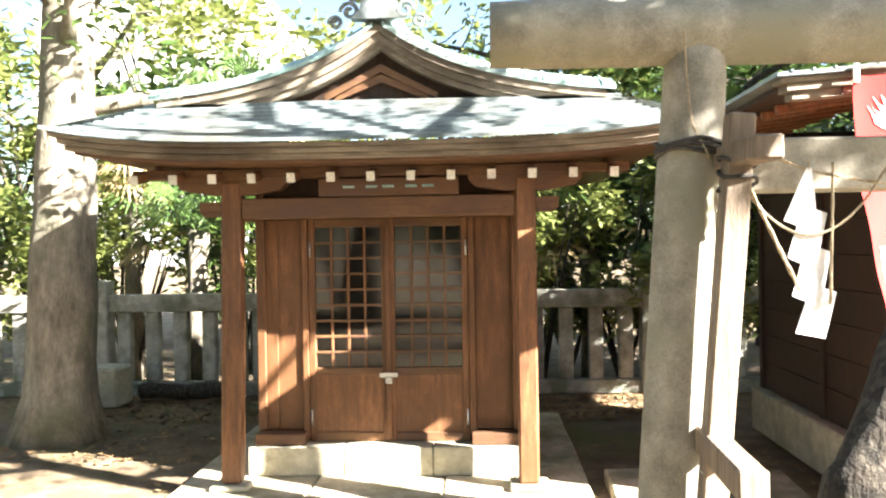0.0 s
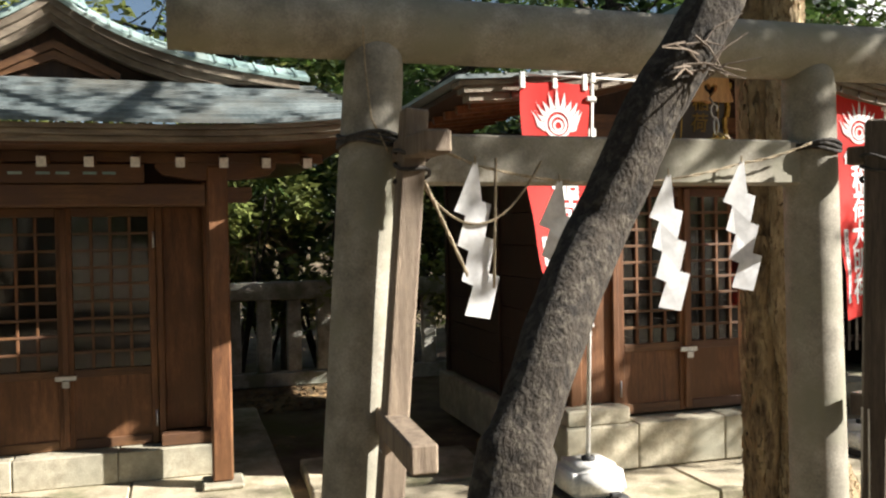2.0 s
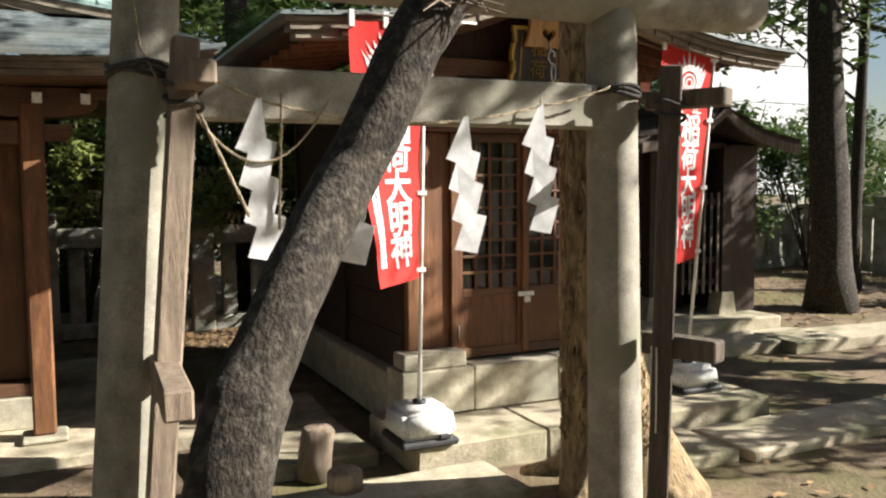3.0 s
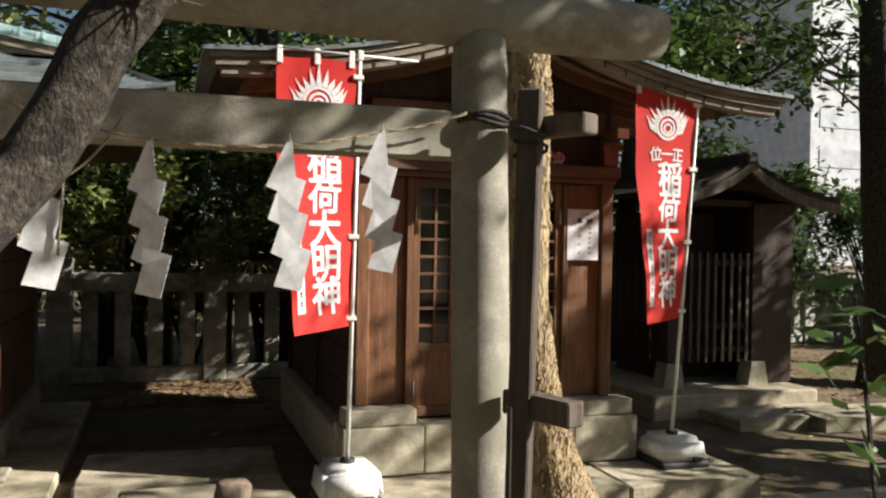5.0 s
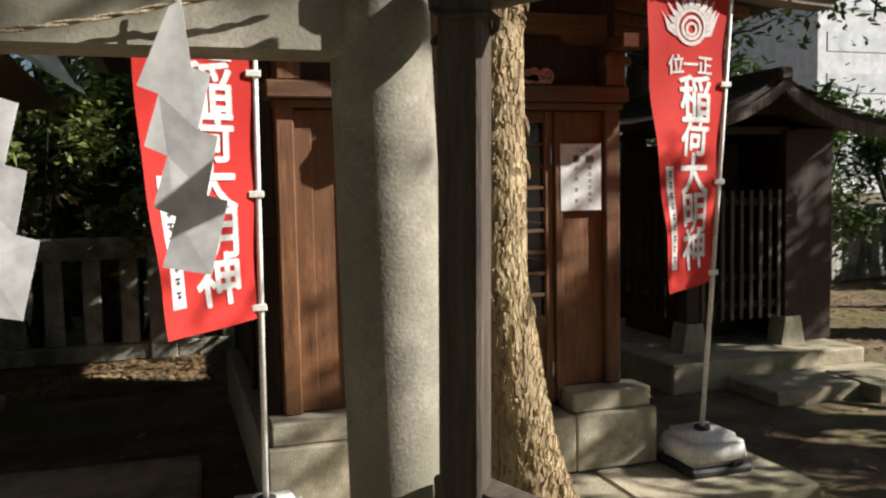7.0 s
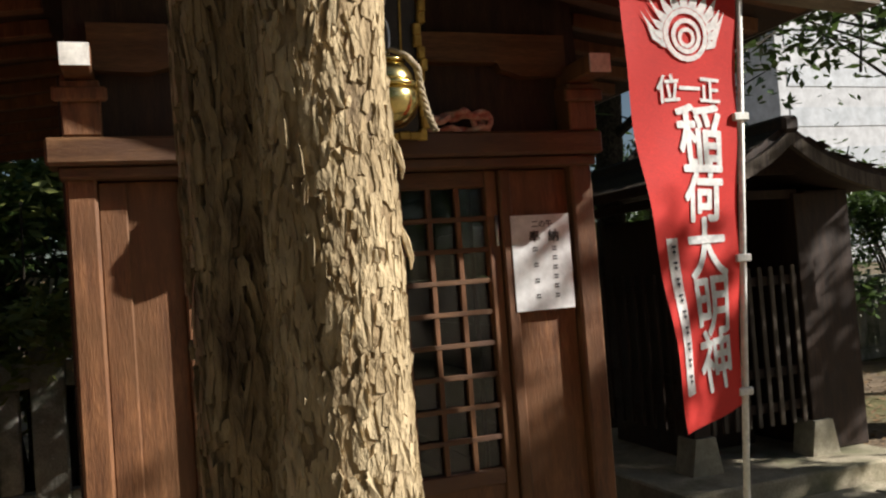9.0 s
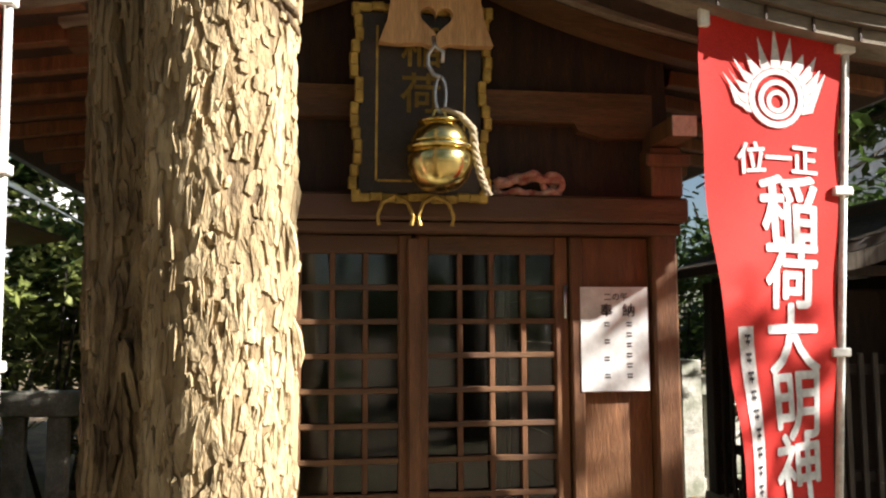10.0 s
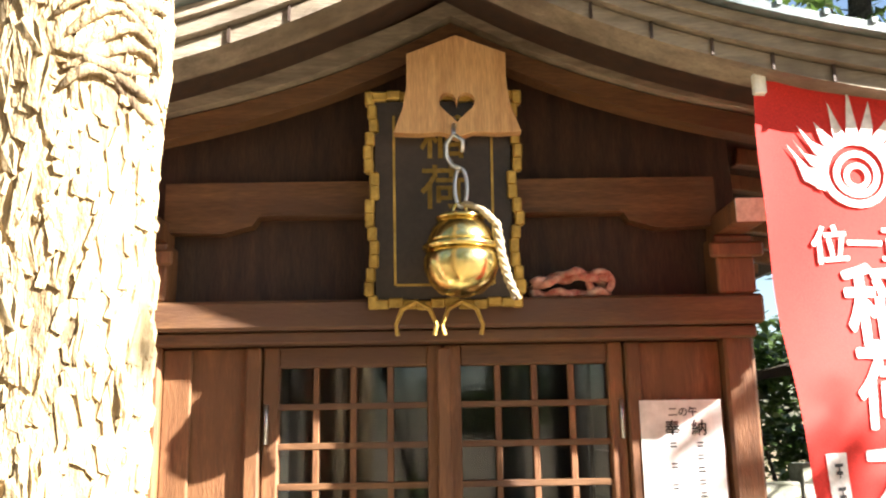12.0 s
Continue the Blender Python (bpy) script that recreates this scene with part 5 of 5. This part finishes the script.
# unseen shrubs and trees added round the camera to cut sky light
ring = [(-10 + 3.2 * i, -9.5 + rnd.uniform(-1, 1), 2.3) for i in range(6)] + [(-9.5 + rnd.uniform(-0.6, 0.6), -7 + 3.2 * i, 2.2) for i in range(6)] + [(9 + 3 * i, -12.5 + 1.5 * i, 2.0) for i in range(4)]
for i, (x, y, s) in enumerate(ring):
    copy_thing(kinds[i % 2], pose(x, y, -0.05, 0, 0, rnd.uniform(0, 360)) @ Matrix.Scale(s, 4))
big_tree("grove_tree", -4.5, -1.5, 0.3, 10, (0.8, 0.5), 51, "unseen evergreen added to block light", "bark_grey", n_leaf=6000)
big_tree("grove_tree", -2.5, -6.0, 0.3, 10, (0.8, 0.5), 52, "unseen evergreen added to block light", "bark_grey", n_leaf=6000)
# this one is placed to keep sun off the ground at right
big_tree("grove_tree", 9.3, 2.3, 0.25, 4.6, (0.3, 0.2), 53, "unseen evergreen added to block light", "bark_dark", n_leaf=6500)
tall = big_tree("grove_tree", 0.5, -8.0, 0.3, 11, (0.5, 0.5), 57, "unseen evergreen added to block light", "bark_grey", n_leaf=7000)
for x, y in ((4.5, -9.0), (-6.5, 3.0), (-8.0, -3.5)):
    copy_thing(tall, pose(x, y, 0, 0, 0, 40 * x))
big_tree("back_tree", 4.9, 8.2, 0.2, 6.2, (-0.3, 0.2), 58, "evergreen tree close behind the shrine", "bark_dark", n_leaf=5000)
big_tree("back_tree", 2.6, 9.9, 0.2, 6.5, (-0.3, 0.2), 59, "evergreen tree behind the stone fence", "bark_dark", n_leaf=3000)

rnd = random.Random(71)
t = big_tree("back_tree", 6.4, 8.6, 0.16, 6.0, (0.1, -0.4), 72, "dense evergreen tree behind the roofed enclosure", "bark_dark", n_leaf=2500)
# extra clumps added here to keep sun off the stone fence
leaves("crown", t, [(rnd.uniform(4.4, 7.6), rnd.uniform(6.3, 8.0), rnd.uniform(2.9, 3.7), rnd.uniform(0.3, 0.45)) for _ in range(24)], 4000, 0.075, 73, "leaf")

# unseen tree added to throw leaf shade on the gate's beams
t = big_tree("overhanging_tree", 5.0, -4.8, 0.26, 8.0, (-0.3, -0.3), 55, "unseen evergreen added to shade the gate's beams", "bark_dark", n_leaf=2500)
part("limb", tube([(5.0, -4.7, 3.2), (4.9, -3.2, 4.0), (4.8, -1.5, 4.4), (4.7, 0.4, 4.5)], [0.09, 0.07, 0.05, 0.015], 8), "bark_dark", t, smooth=True)
leaves("crown", t, [(3.7 + 0.24 * k, 0.28 + 0.06 * math.sin(k * 2.1), 4.5 + 0.06 * math.sin(k * 1.3), 0.27) for k in range(9)], 650, 0.065, 56, "leaf")

# second row of clumps on the sun's line to the beams
leaves("crown", t, [(3.2 + 0.2 * k, 0.88 + 0.1 * math.sin(k * 2.1), 4.15 + 0.12 * math.sin(k * 1.3), 0.34) for k in range(15)], 2000, 0.065, 66, "leaf")
part("limb", tube([(4.75, -1.0, 4.4), (4.9, 0.0, 4.45), (4.7, 0.9, 4.3), (3.4, 0.95, 4.3)], [0.05, 0.04, 0.03, 0.01], 8), "bark_dark", t, smooth=True)
# another added tree, its crown set to shade the earth by the enclosure
t = big_tree("grove_tree", 10.8, 2.4, 0.22, 6.0, (0.3, 0.3), 63, "unseen evergreen added to block light, with low spreading crown", "bark_dark", n_leaf=2500)
rnd = random.Random(64)
leaves("crown", t, [(rnd.uniform(8.9, 12.2), rnd.uniform(2.5, 4.6), rnd.uniform(2.9, 3.9), rnd.uniform(0.3, 0.5)) for _ in range(30)], 5200, 0.075, 65, "leaf")

t = thing("sapling", (3.04, 1.42, 0), "thin sapling with broad dark green leaves", "sapling")
part("stem", tube([(3.04, 1.42, -0.03), (3.02, 1.44, 0.5), (2.98, 1.47, 1.0), (2.96, 1.5, 1.3)], [0.012, 0.01, 0.007, 0.003], 6), "bark_dark", t)
leaves("foliage", t, [(2.96, 1.48, 1.2, 0.14), (3.02, 1.42, 1.0, 0.16), (3.08, 1.45, 0.8, 0.14)], 60, 0.06, 61, "leaf")

# ---- far buildings beyond the trees ----
def tower(x, y, w, h, label):
    t = thing("far_building", (x, y, 0), label, "building")
    part("wall", box(x - w / 2, x + w / 2, y, y + w, 0, h, 0.05), "facade", t)
    for j in range(int(h / 3.4)):
        part("window_band", box(x - w / 2 + 1, x + w / 2 - 1, y - 0.06, y - 0.003, 1.6 + 3.4 * j, 3.2 + 3.4 * j, 0), "far_glass", t)


tower(62, 58, 18, 46, "pale high-rise building far behind the trees")
tower(-30, 75, 22, 24, "pale building far behind the trees")

# ---- leaf litter ----
def litter(name, count, areas, seed, label):
    rnd = random.Random(seed)
    vs, fs = [], []
    for _ in range(count):
        x0, x1, y0, y1 = rnd.choice(areas)
        x, y = rnd.uniform(x0, x1), rnd.uniform(y0, y1)
        z = ground_height(x, y) + 0.006
        a, s = rnd.uniform(0, 6.3), rnd.uniform(0.018, 0.045)
        u, w = Vector((math.cos(a), math.sin(a), rnd.uniform(-0.35, 0.35))), Vector((-math.sin(a), math.cos(a), rnd.uniform(-0.4, 0.4)))
        p = Vector((x, y, z + s * 0.3))
        i = len(vs)
        vs += [p - u * s, p + w * s * 0.45, p + u * s, p - w * s * 0.45]
        fs.append((i, i + 1, i + 2, i + 3))
    me = bpy.data.meshes.new(name)
    me.from_pydata(vs, [], fs)
    me.materials.append(M["litter"])
    tagged(new(name, me), label, "fallen leaves", kind="stuff")


litter("fallen_leaves", 9000, [(-6, -1.8, 6.0, 8.8), (-4, -1.9, 7.5, 8.8), (0.6, 2.2, 7.6, 8.8), (5.0, 13, 6.5, 10.5), (7, 13, 5.5, 9.5)], 91, "brown fallen leaves lying thick along the fence")
litter("scattered_leaves", 1300, [(-3, 9, -1, 7)], 92, "scattered brown fallen leaves on bare earth")
